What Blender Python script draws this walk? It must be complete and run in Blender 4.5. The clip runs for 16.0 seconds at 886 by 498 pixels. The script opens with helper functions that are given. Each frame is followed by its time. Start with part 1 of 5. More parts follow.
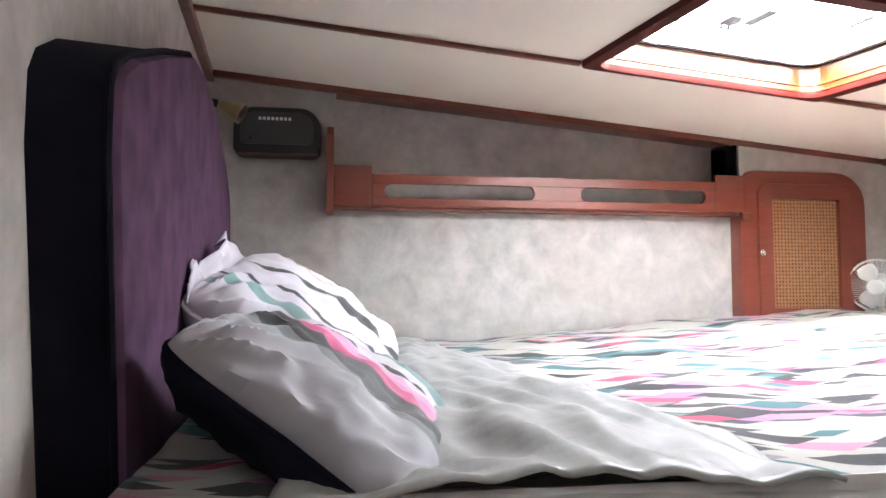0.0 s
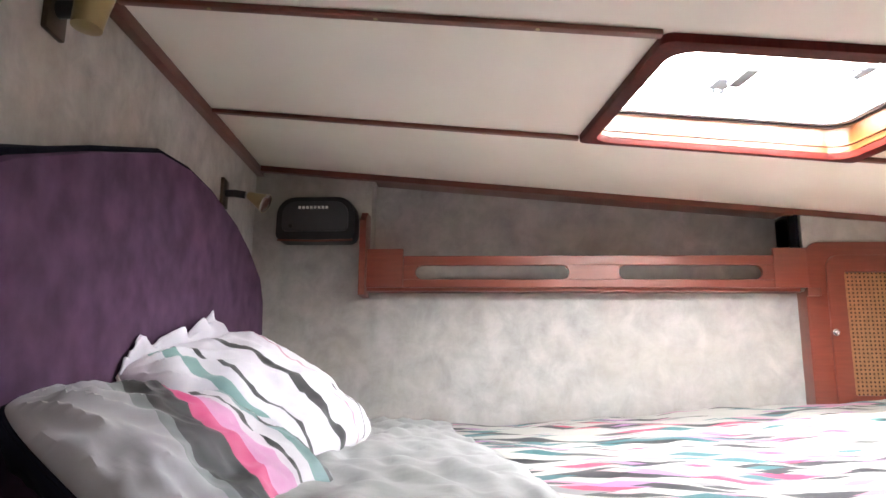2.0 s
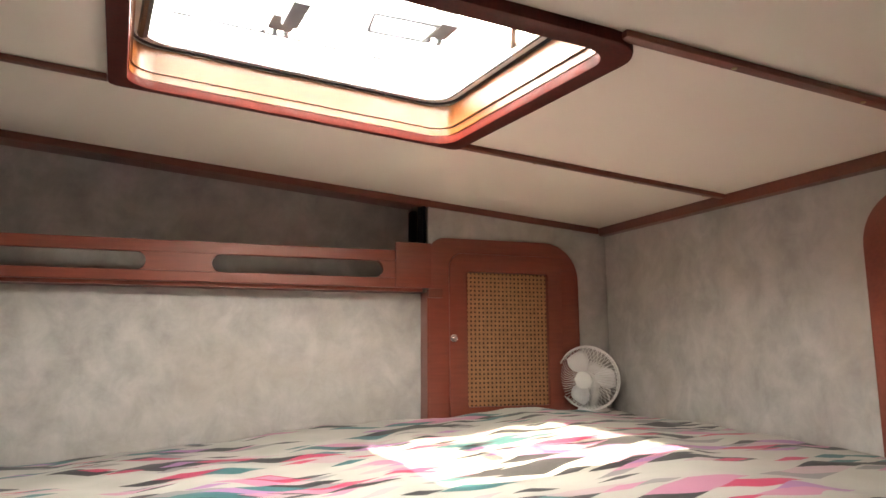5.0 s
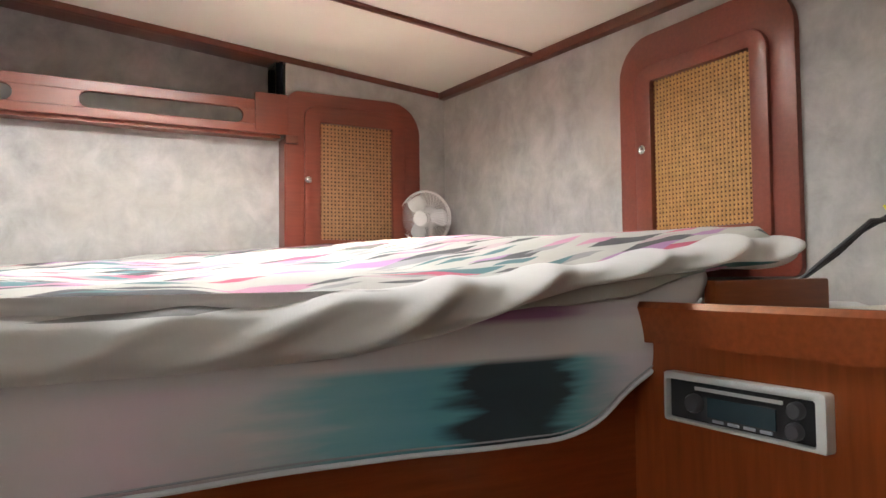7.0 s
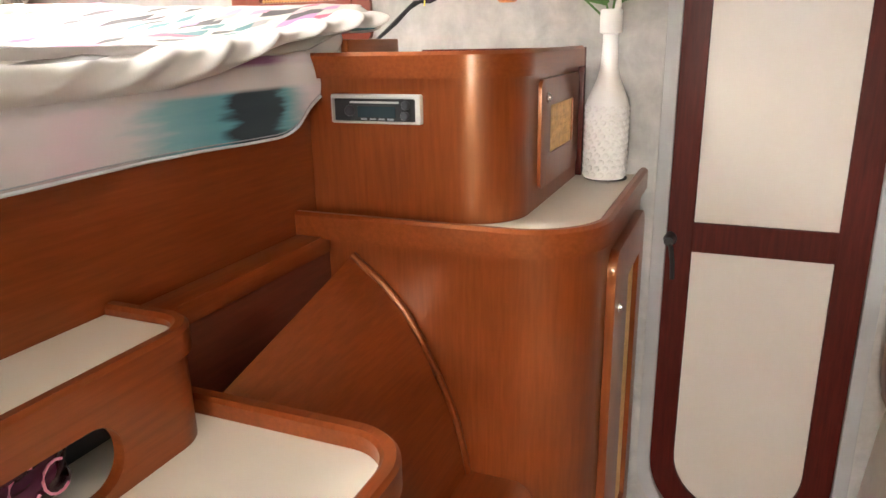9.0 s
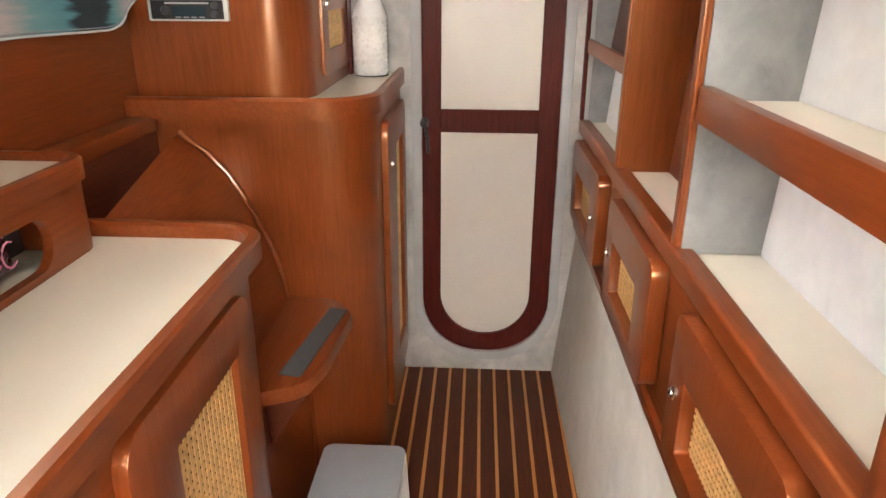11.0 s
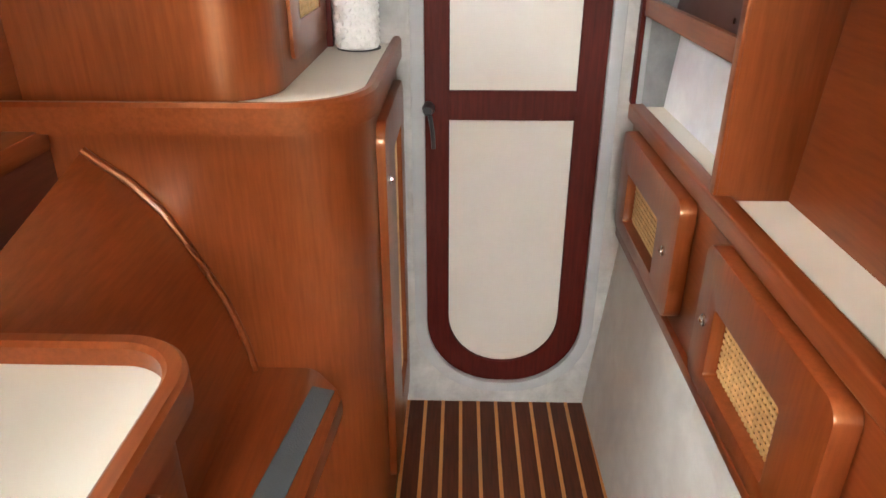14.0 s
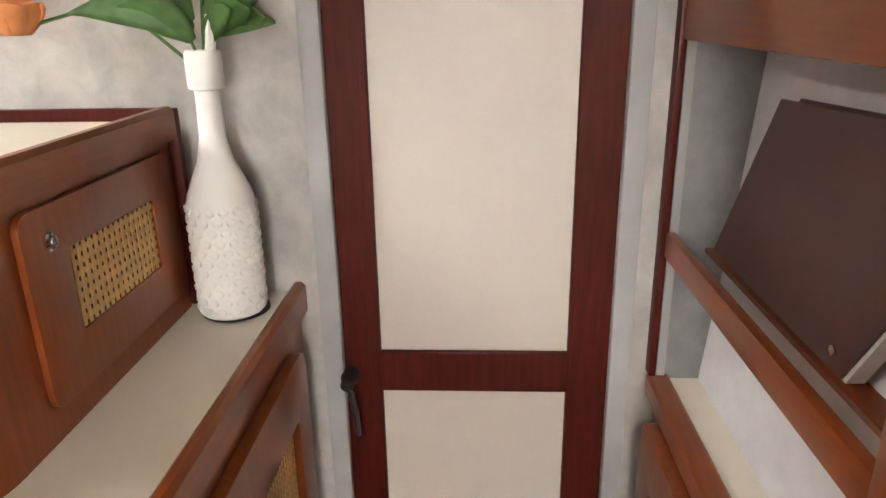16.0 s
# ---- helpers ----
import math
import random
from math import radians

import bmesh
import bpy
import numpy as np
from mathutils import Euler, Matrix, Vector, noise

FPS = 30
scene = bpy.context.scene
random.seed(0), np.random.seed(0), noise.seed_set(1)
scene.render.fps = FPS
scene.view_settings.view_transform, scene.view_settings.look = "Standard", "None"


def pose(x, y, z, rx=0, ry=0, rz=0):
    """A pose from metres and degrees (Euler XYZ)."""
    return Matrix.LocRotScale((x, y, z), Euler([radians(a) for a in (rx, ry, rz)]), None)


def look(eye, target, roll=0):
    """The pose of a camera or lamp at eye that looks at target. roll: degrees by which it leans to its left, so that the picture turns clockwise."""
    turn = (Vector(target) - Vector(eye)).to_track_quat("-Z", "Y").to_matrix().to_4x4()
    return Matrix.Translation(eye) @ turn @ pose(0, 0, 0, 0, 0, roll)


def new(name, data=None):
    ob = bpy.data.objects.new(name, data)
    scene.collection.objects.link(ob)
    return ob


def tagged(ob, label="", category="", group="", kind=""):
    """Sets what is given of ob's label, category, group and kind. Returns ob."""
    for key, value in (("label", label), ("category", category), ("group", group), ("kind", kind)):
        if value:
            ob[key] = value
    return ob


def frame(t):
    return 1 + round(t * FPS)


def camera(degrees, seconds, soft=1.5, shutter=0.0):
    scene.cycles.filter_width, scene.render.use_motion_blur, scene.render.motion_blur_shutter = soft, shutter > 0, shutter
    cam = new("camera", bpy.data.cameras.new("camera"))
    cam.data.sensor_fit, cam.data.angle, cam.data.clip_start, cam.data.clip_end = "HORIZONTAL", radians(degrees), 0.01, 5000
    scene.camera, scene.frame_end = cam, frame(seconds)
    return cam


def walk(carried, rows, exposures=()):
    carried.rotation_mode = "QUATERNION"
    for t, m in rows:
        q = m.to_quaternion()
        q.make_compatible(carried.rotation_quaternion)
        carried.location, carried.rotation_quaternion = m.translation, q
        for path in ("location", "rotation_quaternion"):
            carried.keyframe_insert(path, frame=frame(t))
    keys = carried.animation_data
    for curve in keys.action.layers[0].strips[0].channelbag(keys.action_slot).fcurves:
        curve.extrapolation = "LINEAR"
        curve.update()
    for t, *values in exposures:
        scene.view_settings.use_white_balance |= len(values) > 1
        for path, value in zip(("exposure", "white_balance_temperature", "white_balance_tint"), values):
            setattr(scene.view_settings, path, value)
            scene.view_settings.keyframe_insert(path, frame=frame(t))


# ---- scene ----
cam = camera(65.5, 16.0)
PATH = [
    (0, (0.231, -0.266, 1.721), (0.525, 1.709, 1.844), 0.0),
    (0.5, (0.216, -0.298, 1.768), (0.153, 1.681, 2.05), 0.8),
    (1, (0.285, -0.271, 1.728), (0.086, 1.685, 2.09), 0.9),
    (1.5, (0.433, -0.263, 1.719), (0.219, 1.691, 2.088), 0.9),
    (2, (0.623, -0.283, 1.699), (0.5, 1.678, 2.072), 0.5),
    (2.5, (0.722, -0.29, 1.669), (0.872, 1.67, 2.039), 0.1),
    (3, (0.804, -0.214, 1.674), (1.171, 1.721, 2.021), -0.2),
    (3.5, (0.932, -0.09, 1.731), (1.451, 1.813, 2.057), -0.5),
    (4, (0.981, 0.068, 1.79), (1.596, 1.944, 2.11), -0.7),
    (4.2, (1.002, 0.143, 1.828), (1.635, 2.016, 2.13), -0.6),
    (6.5, (1.144, -0.093, 1.615), (1.771, 1.778, 1.941), 0.2),
    (7, (1.044, -0.205, 1.529), (2.01, 1.545, 1.607), -0.6),
    (7.5, (0.852, -0.314, 1.524), (2.068, 1.258, 1.302), -2.7),
    (8, (0.724, -0.300, 1.482), (2.175, 1.014, 1.070), -1.9),
    (8.5, (0.64, -0.332, 1.494), (2.238, 0.752, 0.971), -1.5),
    (9, (0.439, -0.373, 1.512), (2.201, 0.376, 0.934), -1.2),
    (9.5, (0.3, -0.381, 1.499), (2.16, 0.067, 0.916), -0.8),
    (10, (0.144, -0.424, 1.467), (2.044, -0.172, 0.895), -0.7),
    (10.2, (0.083, -0.429, 1.474), (1.986, -0.247, 0.887), -0.2),
    (12.3, (-0.173, -0.41, 1.38), (1.631, -0.347, 0.518), -0.1),
    (12.5, (-0.109, -0.393, 1.401), (1.687, -0.344, 0.524), 0.0),
    (13, (0.093, -0.361, 1.455), (1.887, -0.317, 0.573), 0.2),
    (13.5, (0.275, -0.336, 1.493), (2.069, -0.292, 0.61), 0.1),
    (14, (0.482, -0.325, 1.462), (2.28, -0.28, 0.587), 0.0),
    (14.5, (0.751, -0.363, 1.469), (2.56, -0.315, 0.616), -0.0),
    (15, (0.945, -0.368, 1.487), (2.76, -0.319, 0.648), 0.2),
    (15.3, (1.077, -0.344, 1.532), (2.891, -0.24, 0.697), -0.1),
    (15.5, (1.121, -0.385, 1.551), (2.942, -0.186, 0.75), -1.0),
    (16, (1.206, -0.475, 1.628), (3.093, -0.374, 0.973), -1.0),
]
EXPOSURES = [(0.0, 2.80, 6200, 12), (1.8, 2.80, 6300, 12), (2.5, 2.20, 6900, 12), (3.5, 1.92, 7300, 12), (4.2, 1.75, 7400, 12), (6.3, 1.75, 7600, 12), (7.0, 2.40, 6700, 10), (7.5, 2.80, 6500, 10),
             (7.7, 3.20, 6700, 10), (8.0, 3.58, 6900, 11), (9.0, 3.62, 7200, 13), (10.0, 3.60, 7200, 13), (12.5, 3.65, 7200, 12), (13.5, 3.75, 6700, 9), (14.5, 3.85, 6600, 9), (15.4, 3.85, 6900, 10), (16.0, 3.52, 7000, 12)]
walk(cam, [(t, look(eye, target, roll)) for t, eye, target, roll in PATH], EXPOSURES)

# ---- light: sky and sun through the deck hatch, and the sky in the opening over and behind the passage ----
SUN_WAY = Vector((0.48, 0.34, -0.80)).normalized()
world = bpy.data.worlds.new("sky")
world.use_nodes = True
scene.world = world
sky = world.node_tree.nodes.new("ShaderNodeTexSky")
sky.sky_type, sky.sun_disc = "NISHITA", False
sky.sun_elevation = math.asin(-SUN_WAY.z)
sky.sun_rotation = math.atan2(-SUN_WAY.x, -SUN_WAY.y)
world.node_tree.links.new(sky.outputs[0], world.node_tree.nodes["Background"].inputs[0])
world.node_tree.nodes["Background"].inputs[1].default_value = 0.15
sun = new("sun", bpy.data.lights.new("sun", "SUN"))
sun.data.energy, sun.data.angle, sun.data.color = 5.0, radians(0.5), (1.0, 0.90, 0.74)
sun.matrix_world = look((0, 0, 6), Vector((0, 0, 6)) + SUN_WAY)


def area_light(name, x, y, z, sx, sy, power, colour, m=None):
    d = bpy.data.lights.new(name, "AREA")
    d.shape, d.size, d.size_y, d.energy, d.color = "RECTANGLE", sx, sy, power, colour
    ob = new(name, d)
    ob.matrix_world = m or pose(x, y, z)
    return ob


area_light("hatch_daylight", 0, 0, 0, 0.60, 0.52, 3.6, (0.97, 0.98, 1.0), pose(1.27, 1.21, 2.414, 1.9, 5.33, 0))
area_light("passage_daylight", 0.50, -0.45, 2.372, 0.74, 0.48, 0.40, (1.0, 0.97, 0.92))
area_light("companionway_daylight", 0, 0, 0, 0.60, 0.80, 0.03, (0.96, 0.97, 1.0), look((-1.345, -0.50, 1.70), (0.5, -0.45, 1.45)))


# ---- materials ----
def material(name):
    m = bpy.data.materials.new(name)
    m.use_nodes = True
    nt = m.node_tree
    return m, nt, nt.nodes["Principled BSDF"]


def node(nt, kind, **values):
    n = nt.nodes.new(kind)
    for k, v in values.items():
        n.inputs[k].default_value = v
    return n


def coords(nt, scale=(1, 1, 1), rot=(0, 0, 0)):
    tc = nt.nodes.new("ShaderNodeTexCoord")
    mp = nt.nodes.new("ShaderNodeMapping")
    mp.inputs["Scale"].default_value = scale
    mp.inputs["Rotation"].default_value = [radians(a) for a in rot]
    nt.links.new(tc.outputs["Object"], mp.inputs[0])
    return mp.outputs[0]


def ramp(nt, fac, stops, constant=False):
    r = nt.nodes.new("ShaderNodeValToRGB")
    r.color_ramp.interpolation = "CONSTANT" if constant else "LINEAR"
    el = r.color_ramp.elements
    while len(el) < len(stops):
        el.new(0.5)
    for e, (p, c) in zip(el, stops):
        e.position, e.color = p, (*c, 1)
    nt.links.new(fac, r.inputs[0])
    return r.outputs[0]


def mixed(nt, fac, a, b, mode="MIX"):
    n = nt.nodes.new("ShaderNodeMix")
    n.data_type, n.blend_type = "RGBA", mode
    for sock, v in ((n.inputs[0], fac), (n.inputs[6], a), (n.inputs[7], b)):
        if hasattr(v, "is_linked"):
            nt.links.new(v, sock)
        elif isinstance(v, (int, float)):
            sock.default_value = v
        else:
            sock.default_value = (*v, 1)
    return n.outputs[2]


def bumped(nt, p, height, strength, distance=0.002):
    b = nt.nodes.new("ShaderNodeBump")
    b.inputs["Strength"].default_value, b.inputs["Distance"].default_value = strength, distance
    nt.links.new(height, b.inputs["Height"])
    nt.links.new(b.outputs[0], p.inputs["Normal"])


def wood(name, dark, light, rough=0.32, grain=(3, 40, 40), coat=0.8, sheen=(1.0, 0.82, 0.72)):
    """Varnished wood: fine streaks along one axis, and broad uneven colour."""
    m, nt, p = material(name)
    fine = node(nt, "ShaderNodeTexNoise", Scale=3.0, Detail=6.0, Roughness=0.6)
    nt.links.new(coords(nt, grain), fine.inputs[0])
    broad = node(nt, "ShaderNodeTexNoise", Scale=3.0, Detail=5.0, Distortion=0.4)
    nt.links.new(coords(nt), broad.inputs[0])
    c = ramp(nt, fine.outputs[0], [(0.25, dark), (0.75, light)])
    tint = ramp(nt, broad.outputs[0], [(0.2, (0.72, 0.69, 0.66)), (0.8, (1.2, 1.18, 1.14))])
    c = mixed(nt, 1.0, c, tint, "MULTIPLY")
    nt.links.new(c, p.inputs["Base Color"])
    r = ramp(nt, broad.outputs[0], [(0.15, (rough * 0.8,) * 3), (0.85, (rough * 1.25,) * 3)])
    nt.links.new(r, p.inputs["Roughness"])
    p.inputs["Coat Weight"].default_value, p.inputs["Coat Roughness"].default_value = coat * 0.45, 0.16
    p.inputs["Specular IOR Level"].default_value, p.inputs["Specular Tint"].default_value = 0.4 + 0.6 * coat, (*sheen, 1)
    bumped(nt, p, fine.outputs[0], 0.08, 0.001)
    return m


def plain(name, colour, rough=0.5, metal=0.0, vary=0.08, scale=9.0, bump=0.05):
    m, nt, p = material(name)
    n = node(nt, "ShaderNodeTexNoise", Scale=scale, Detail=4.0)
    nt.links.new(coords(nt), n.inputs[0])
    lo, hi = tuple(v * (1 - vary) for v in colour), tuple(min(1, v * (1 + vary)) for v in colour)
    nt.links.new(ramp(nt, n.outputs[0], [(0.3, lo), (0.7, hi)]), p.inputs["Base Color"])
    p.inputs["Roughness"].default_value, p.inputs["Metallic"].default_value = rough, metal
    if bump:
        f = node(nt, "ShaderNodeTexNoise", Scale=scale * 30, Detail=2.0)
        nt.links.new(coords(nt), f.inputs[0])
        bumped(nt, p, f.outputs[0], bump, 0.001)
    return m


def wall_cloth(name, a, b, stain):
    """Mottled grey lining cloth with soft stains and a fine nap."""
    m, nt, p = material(name)
    big = node(nt, "ShaderNodeTexNoise", Scale=3.2, Detail=5.0, Roughness=0.62)
    nt.links.new(coords(nt, (1, 1, 1.0)), big.inputs[0])
    mid = node(nt, "ShaderNodeTexNoise", Scale=13.0, Detail=6.0, Roughness=0.62, Distortion=0.3)
    nt.links.new(coords(nt, (1, 1, 0.9)), mid.inputs[0])
    nap = node(nt, "ShaderNodeTexNoise", Scale=260.0, Detail=2.0)
    nt.links.new(coords(nt), nap.inputs[0])
    c = ramp(nt, mid.outputs[0], [(0.32, a), (0.66, b)])
    c = mixed(nt, ramp(nt, big.outputs[0], [(0.45, (0, 0, 0)), (0.68, (0.5, 0.5, 0.5))]), c, stain)
    nt.links.new(c, p.inputs["Base Color"])
    p.inputs["Roughness"].default_value = 0.9
    bumped(nt, p, nap.outputs[0], 0.25, 0.001)
    return m


def patchwork(name, base, row, length, skew, alive, soft=0.0):
    """Printed cotton: rows of slanted coloured patches of uneven length on off-white."""
    m, nt, p = material(name)
    uv = nt.nodes.new("ShaderNodeUVMap")
    wob = node(nt, "ShaderNodeTexNoise", Scale=5.0, Detail=2.0)
    nt.links.new(uv.outputs[0], wob.inputs[0])
    sep = nt.nodes.new("ShaderNodeSeparateXYZ")
    nt.links.new(uv.outputs[0], sep.inputs[0])

    def math_node(op, a, b=0.0):
        n = nt.nodes.new("ShaderNodeMath")
        n.operation = op
        for sock, v in zip(n.inputs, (a, b)):
            if isinstance(v, (int, float)):
                sock.default_value = v
            else:
                nt.links.new(v, sock)
        return n.outputs[0]

    def layer(width, span, slant, offset, share):
        v = math_node("ADD", sep.outputs[1], math_node("MULTIPLY", wob.outputs[0], 0.05))
        v = math_node("DIVIDE", math_node("ADD", v, offset), width)
        r = math_node("FLOOR", v)
        wr = nt.nodes.new("ShaderNodeTexWhiteNoise")
        wr.noise_dimensions = "1D"
        nt.links.new(math_node("ADD", r, offset * 37), wr.inputs["W"])
        u = math_node("ADD", sep.outputs[0], math_node("MULTIPLY", math_node("SUBTRACT", v, r), slant))
        u = math_node("ADD", math_node("DIVIDE", u, span), math_node("MULTIPLY", wr.outputs[0], 7.0))
        wc = nt.nodes.new("ShaderNodeTexWhiteNoise")
        wc.noise_dimensions = "2D"
        cmb = nt.nodes.new("ShaderNodeCombineXYZ")
        nt.links.new(math_node("FLOOR", u), cmb.inputs[0])
        nt.links.new(math_node("ADD", r, offset * 11), cmb.inputs[1])
        nt.links.new(cmb.outputs[0], wc.inputs[0])
        on = math_node("LESS_THAN", wc.outputs[0], share)
        pick = math_node("DIVIDE", wc.outputs[0], share)
        return on, pick

    cols = [(0.0, (0.012, 0.012, 0.014)), (0.34, (0.02, 0.115, 0.12)), (0.52, (0.42, 0.02, 0.075)), (0.60, (0.42, 0.17, 0.25)),
            (0.70, (0.30, 0.14, 0.29)), (0.78, (0.20, 0.195, 0.19)), (0.90, (0.38, 0.28, 0.28))]
    fine = node(nt, "ShaderNodeTexNoise", Scale=7.0, Detail=3.0)
    nt.links.new(uv.outputs[0], fine.inputs[0])
    c = ramp(nt, fine.outputs[0], [(0.3, tuple(0.86 * v for v in base)), (0.65, base)])
    for width, span, slant, offset, share in ((row * 1.9, length * 1.9, skew * 2, 3.1, alive * 0.22), (row, length, skew, 0.0, alive), (row * 0.45, length * 0.7, skew * 0.5, 5.3, alive * 0.5)):
        on, pick = layer(width, span, slant, offset, share)
        c = mixed(nt, on, c, ramp(nt, pick, cols, True))
    nt.links.new(c, p.inputs["Base Color"])
    p.inputs["Roughness"].default_value = 0.85
    p.inputs["Sheen Weight"].default_value = 0.15
    weave = node(nt, "ShaderNodeTexNoise", Scale=60.0, Detail=3.0)
    nt.links.new(uv.outputs[0], weave.inputs[0])
    bumped(nt, p, weave.outputs[0], 0.2, 0.002)
    return m


GOLD = (1.0, 0.52, 0.22)  # the warm gleam of figured wood under varnish
MAHOGANY = wood("mahogany", (0.145, 0.026, 0.0065), (0.235, 0.053, 0.0135), rough=0.34, sheen=GOLD)
MAHOGANY_UP = wood("mahogany_upright", (0.145, 0.026, 0.0065), (0.235, 0.053, 0.0135), rough=0.34, grain=(40, 40, 3), sheen=GOLD)
RED_WOOD = wood("red_wood", (0.155, 0.030, 0.019), (0.215, 0.046, 0.027), grain=(3, 40, 40))
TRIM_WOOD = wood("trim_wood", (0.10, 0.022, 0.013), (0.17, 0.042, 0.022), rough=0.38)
DOOR_WOOD = wood("door_wood", (0.046, 0.0045, 0.0035), (0.088, 0.009, 0.0065), rough=0.5, grain=(40, 40, 3), coat=0.12)
DOOR_WOOD.node_tree.nodes["Principled BSDF"].inputs["Specular IOR Level"].default_value = 0.2
HATCH_WOOD = wood("hatch_wood", (0.085, 0.024, 0.0045), (0.15, 0.048, 0.010), rough=0.3, coat=0.3)
TEAK = wood("teak_plank", (0.045, 0.009, 0.004), (0.10, 0.022, 0.009), rough=0.5, coat=0.0)
HOLLY = wood("holly_strip", (0.46, 0.18, 0.04), (0.60, 0.27, 0.075), rough=0.35)
CLOTH = wall_cloth("wall_cloth", (0.34, 0.325, 0.305), (0.50, 0.48, 0.45), (0.40, 0.355, 0.295))
# darker copy of the wall cloth, with the shelf bays' shade in its colour
SHADED_LINING = wall_cloth("shaded_grey_lining", (0.21, 0.215, 0.215), (0.31, 0.315, 0.31), (0.25, 0.25, 0.245))
HULL_CLOTH = wall_cloth("hull_cloth", (0.66, 0.67, 0.69), (0.76, 0.77, 0.79), (0.66, 0.67, 0.67))
CEILING = plain("ceiling_vinyl", (0.78, 0.73, 0.63), 0.55, vary=0.03, scale=3)
LAMINATE = plain("cream_laminate", (0.76, 0.71, 0.60), 0.35, vary=0.025, scale=5, bump=0.02)
DOOR_PANEL = plain("door_panel", (0.57, 0.52, 0.455), 0.45, vary=0.03, scale=2.5)
GASKET = plain("gasket", (0.36, 0.36, 0.355), 0.6)
CANE = plain("cane", (0.62, 0.37, 0.14), 0.6, vary=0.2, scale=60)
CANE_BROWN = plain("dark_cane", (0.33, 0.165, 0.075), 0.6, vary=0.15, scale=60)
CANE_HONEY = plain("honey_cane", (0.45, 0.235, 0.075), 0.6, vary=0.15, scale=60)
# near-black brown that stands for the shade in narrow gaps
CANE_SHADE = plain("gap_shade", (0.06, 0.025, 0.012), 0.8)
BRASS = plain("aged_brass", (0.42, 0.34, 0.18), 0.35, 0.8)
CHROME = plain("chrome", (0.72, 0.72, 0.70), 0.18, 1.0, vary=0.03)
BLACK = plain("black_plastic", (0.015, 0.015, 0.017), 0.4)
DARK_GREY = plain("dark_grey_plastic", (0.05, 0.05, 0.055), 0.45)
PURPLE = plain("purple_velour", (0.082, 0.043, 0.079), 0.95, vary=0.25, scale=14, bump=0.2)
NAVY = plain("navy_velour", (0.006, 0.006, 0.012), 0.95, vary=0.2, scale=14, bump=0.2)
for velour in (PURPLE, NAVY):
    velour.node_tree.nodes["Principled BSDF"].inputs["Specular IOR Level"].default_value = 0.12
WHITE_PLASTIC = plain("white_plastic", (0.74, 0.72, 0.68), 0.42, vary=0.03)
GREY_PLASTIC = plain("grey_plastic", (0.33, 0.36, 0.39), 0.5, vary=0.04)
GRIP = plain("grip_tape", (0.085, 0.095, 0.10), 0.9, bump=0.5)
PORCELAIN = plain("white_glaze", (0.78, 0.77, 0.74), 0.3, vary=0.03)
LEAF = plain("leaf", (0.06, 0.14, 0.035), 0.5, vary=0.35, scale=30)
PETAL = plain("orange_petal", (0.75, 0.27, 0.09), 0.55, vary=0.2, scale=20)
PAPER = plain("paper", (0.78, 0.77, 0.74), 0.7)
FOLDER = plain("brown_folder", (0.085, 0.028, 0.022), 0.4, vary=0.15)
TOWEL = plain("pale_cloth", (0.66, 0.72, 0.74), 0.9, bump=0.4)
SNACK = plain("dark_foil_bag", (0.07, 0.012, 0.035), 0.25, 0.3, vary=0.6, scale=24)
PINK_INK = plain("pink_ink", (0.72, 0.25, 0.36), 0.4)
YELLOW = plain("yellow_wire", (0.75, 0.65, 0.05), 0.4)
QUILT = patchwork("printed_quilt", (0.40, 0.388, 0.338), 0.062, 0.062, 0.075, 0.31)
SHEET = patchwork("printed_sheet", (0.60, 0.59, 0.56), 0.06, 0.16, 0.12, 0.09)


def striped(name, stops, wobble=0.035):
    """Printed cotton with uneven stripes across the cloth, some changing colour along their length."""
    m, nt, p = material(name)
    uv = nt.nodes.new("ShaderNodeUVMap")
    n = node(nt, "ShaderNodeTexNoise", Scale=5.0, Detail=3.0)
    nt.links.new(uv.outputs[0], n.inputs[0])
    sep = nt.nodes.new("ShaderNodeSeparateXYZ")
    nt.links.new(uv.outputs[0], sep.inputs[0])
    a = nt.nodes.new("ShaderNodeMath")
    a.operation = "MULTIPLY_ADD"
    a.inputs[1].default_value = wobble
    nt.links.new(n.outputs[0], a.inputs[0])
    nt.links.new(sep.outputs[1], a.inputs[2])
    c = ramp(nt, a.outputs[0], stops, True)
    fine = node(nt, "ShaderNodeTexNoise", Scale=9.0, Detail=3.0)
    nt.links.new(uv.outputs[0], fine.inputs[0])
    c = mixed(nt, 1.0, c, ramp(nt, fine.outputs[0], [(0.3, (0.82, 0.82, 0.84)), (0.7, (1.0, 1.0, 1.0))]), "MULTIPLY")
    nt.links.new(c, p.inputs["Base Color"])
    p.inputs["Roughness"].default_value = 0.6
    p.inputs["Sheen Weight"].default_value = 0.2
    return m


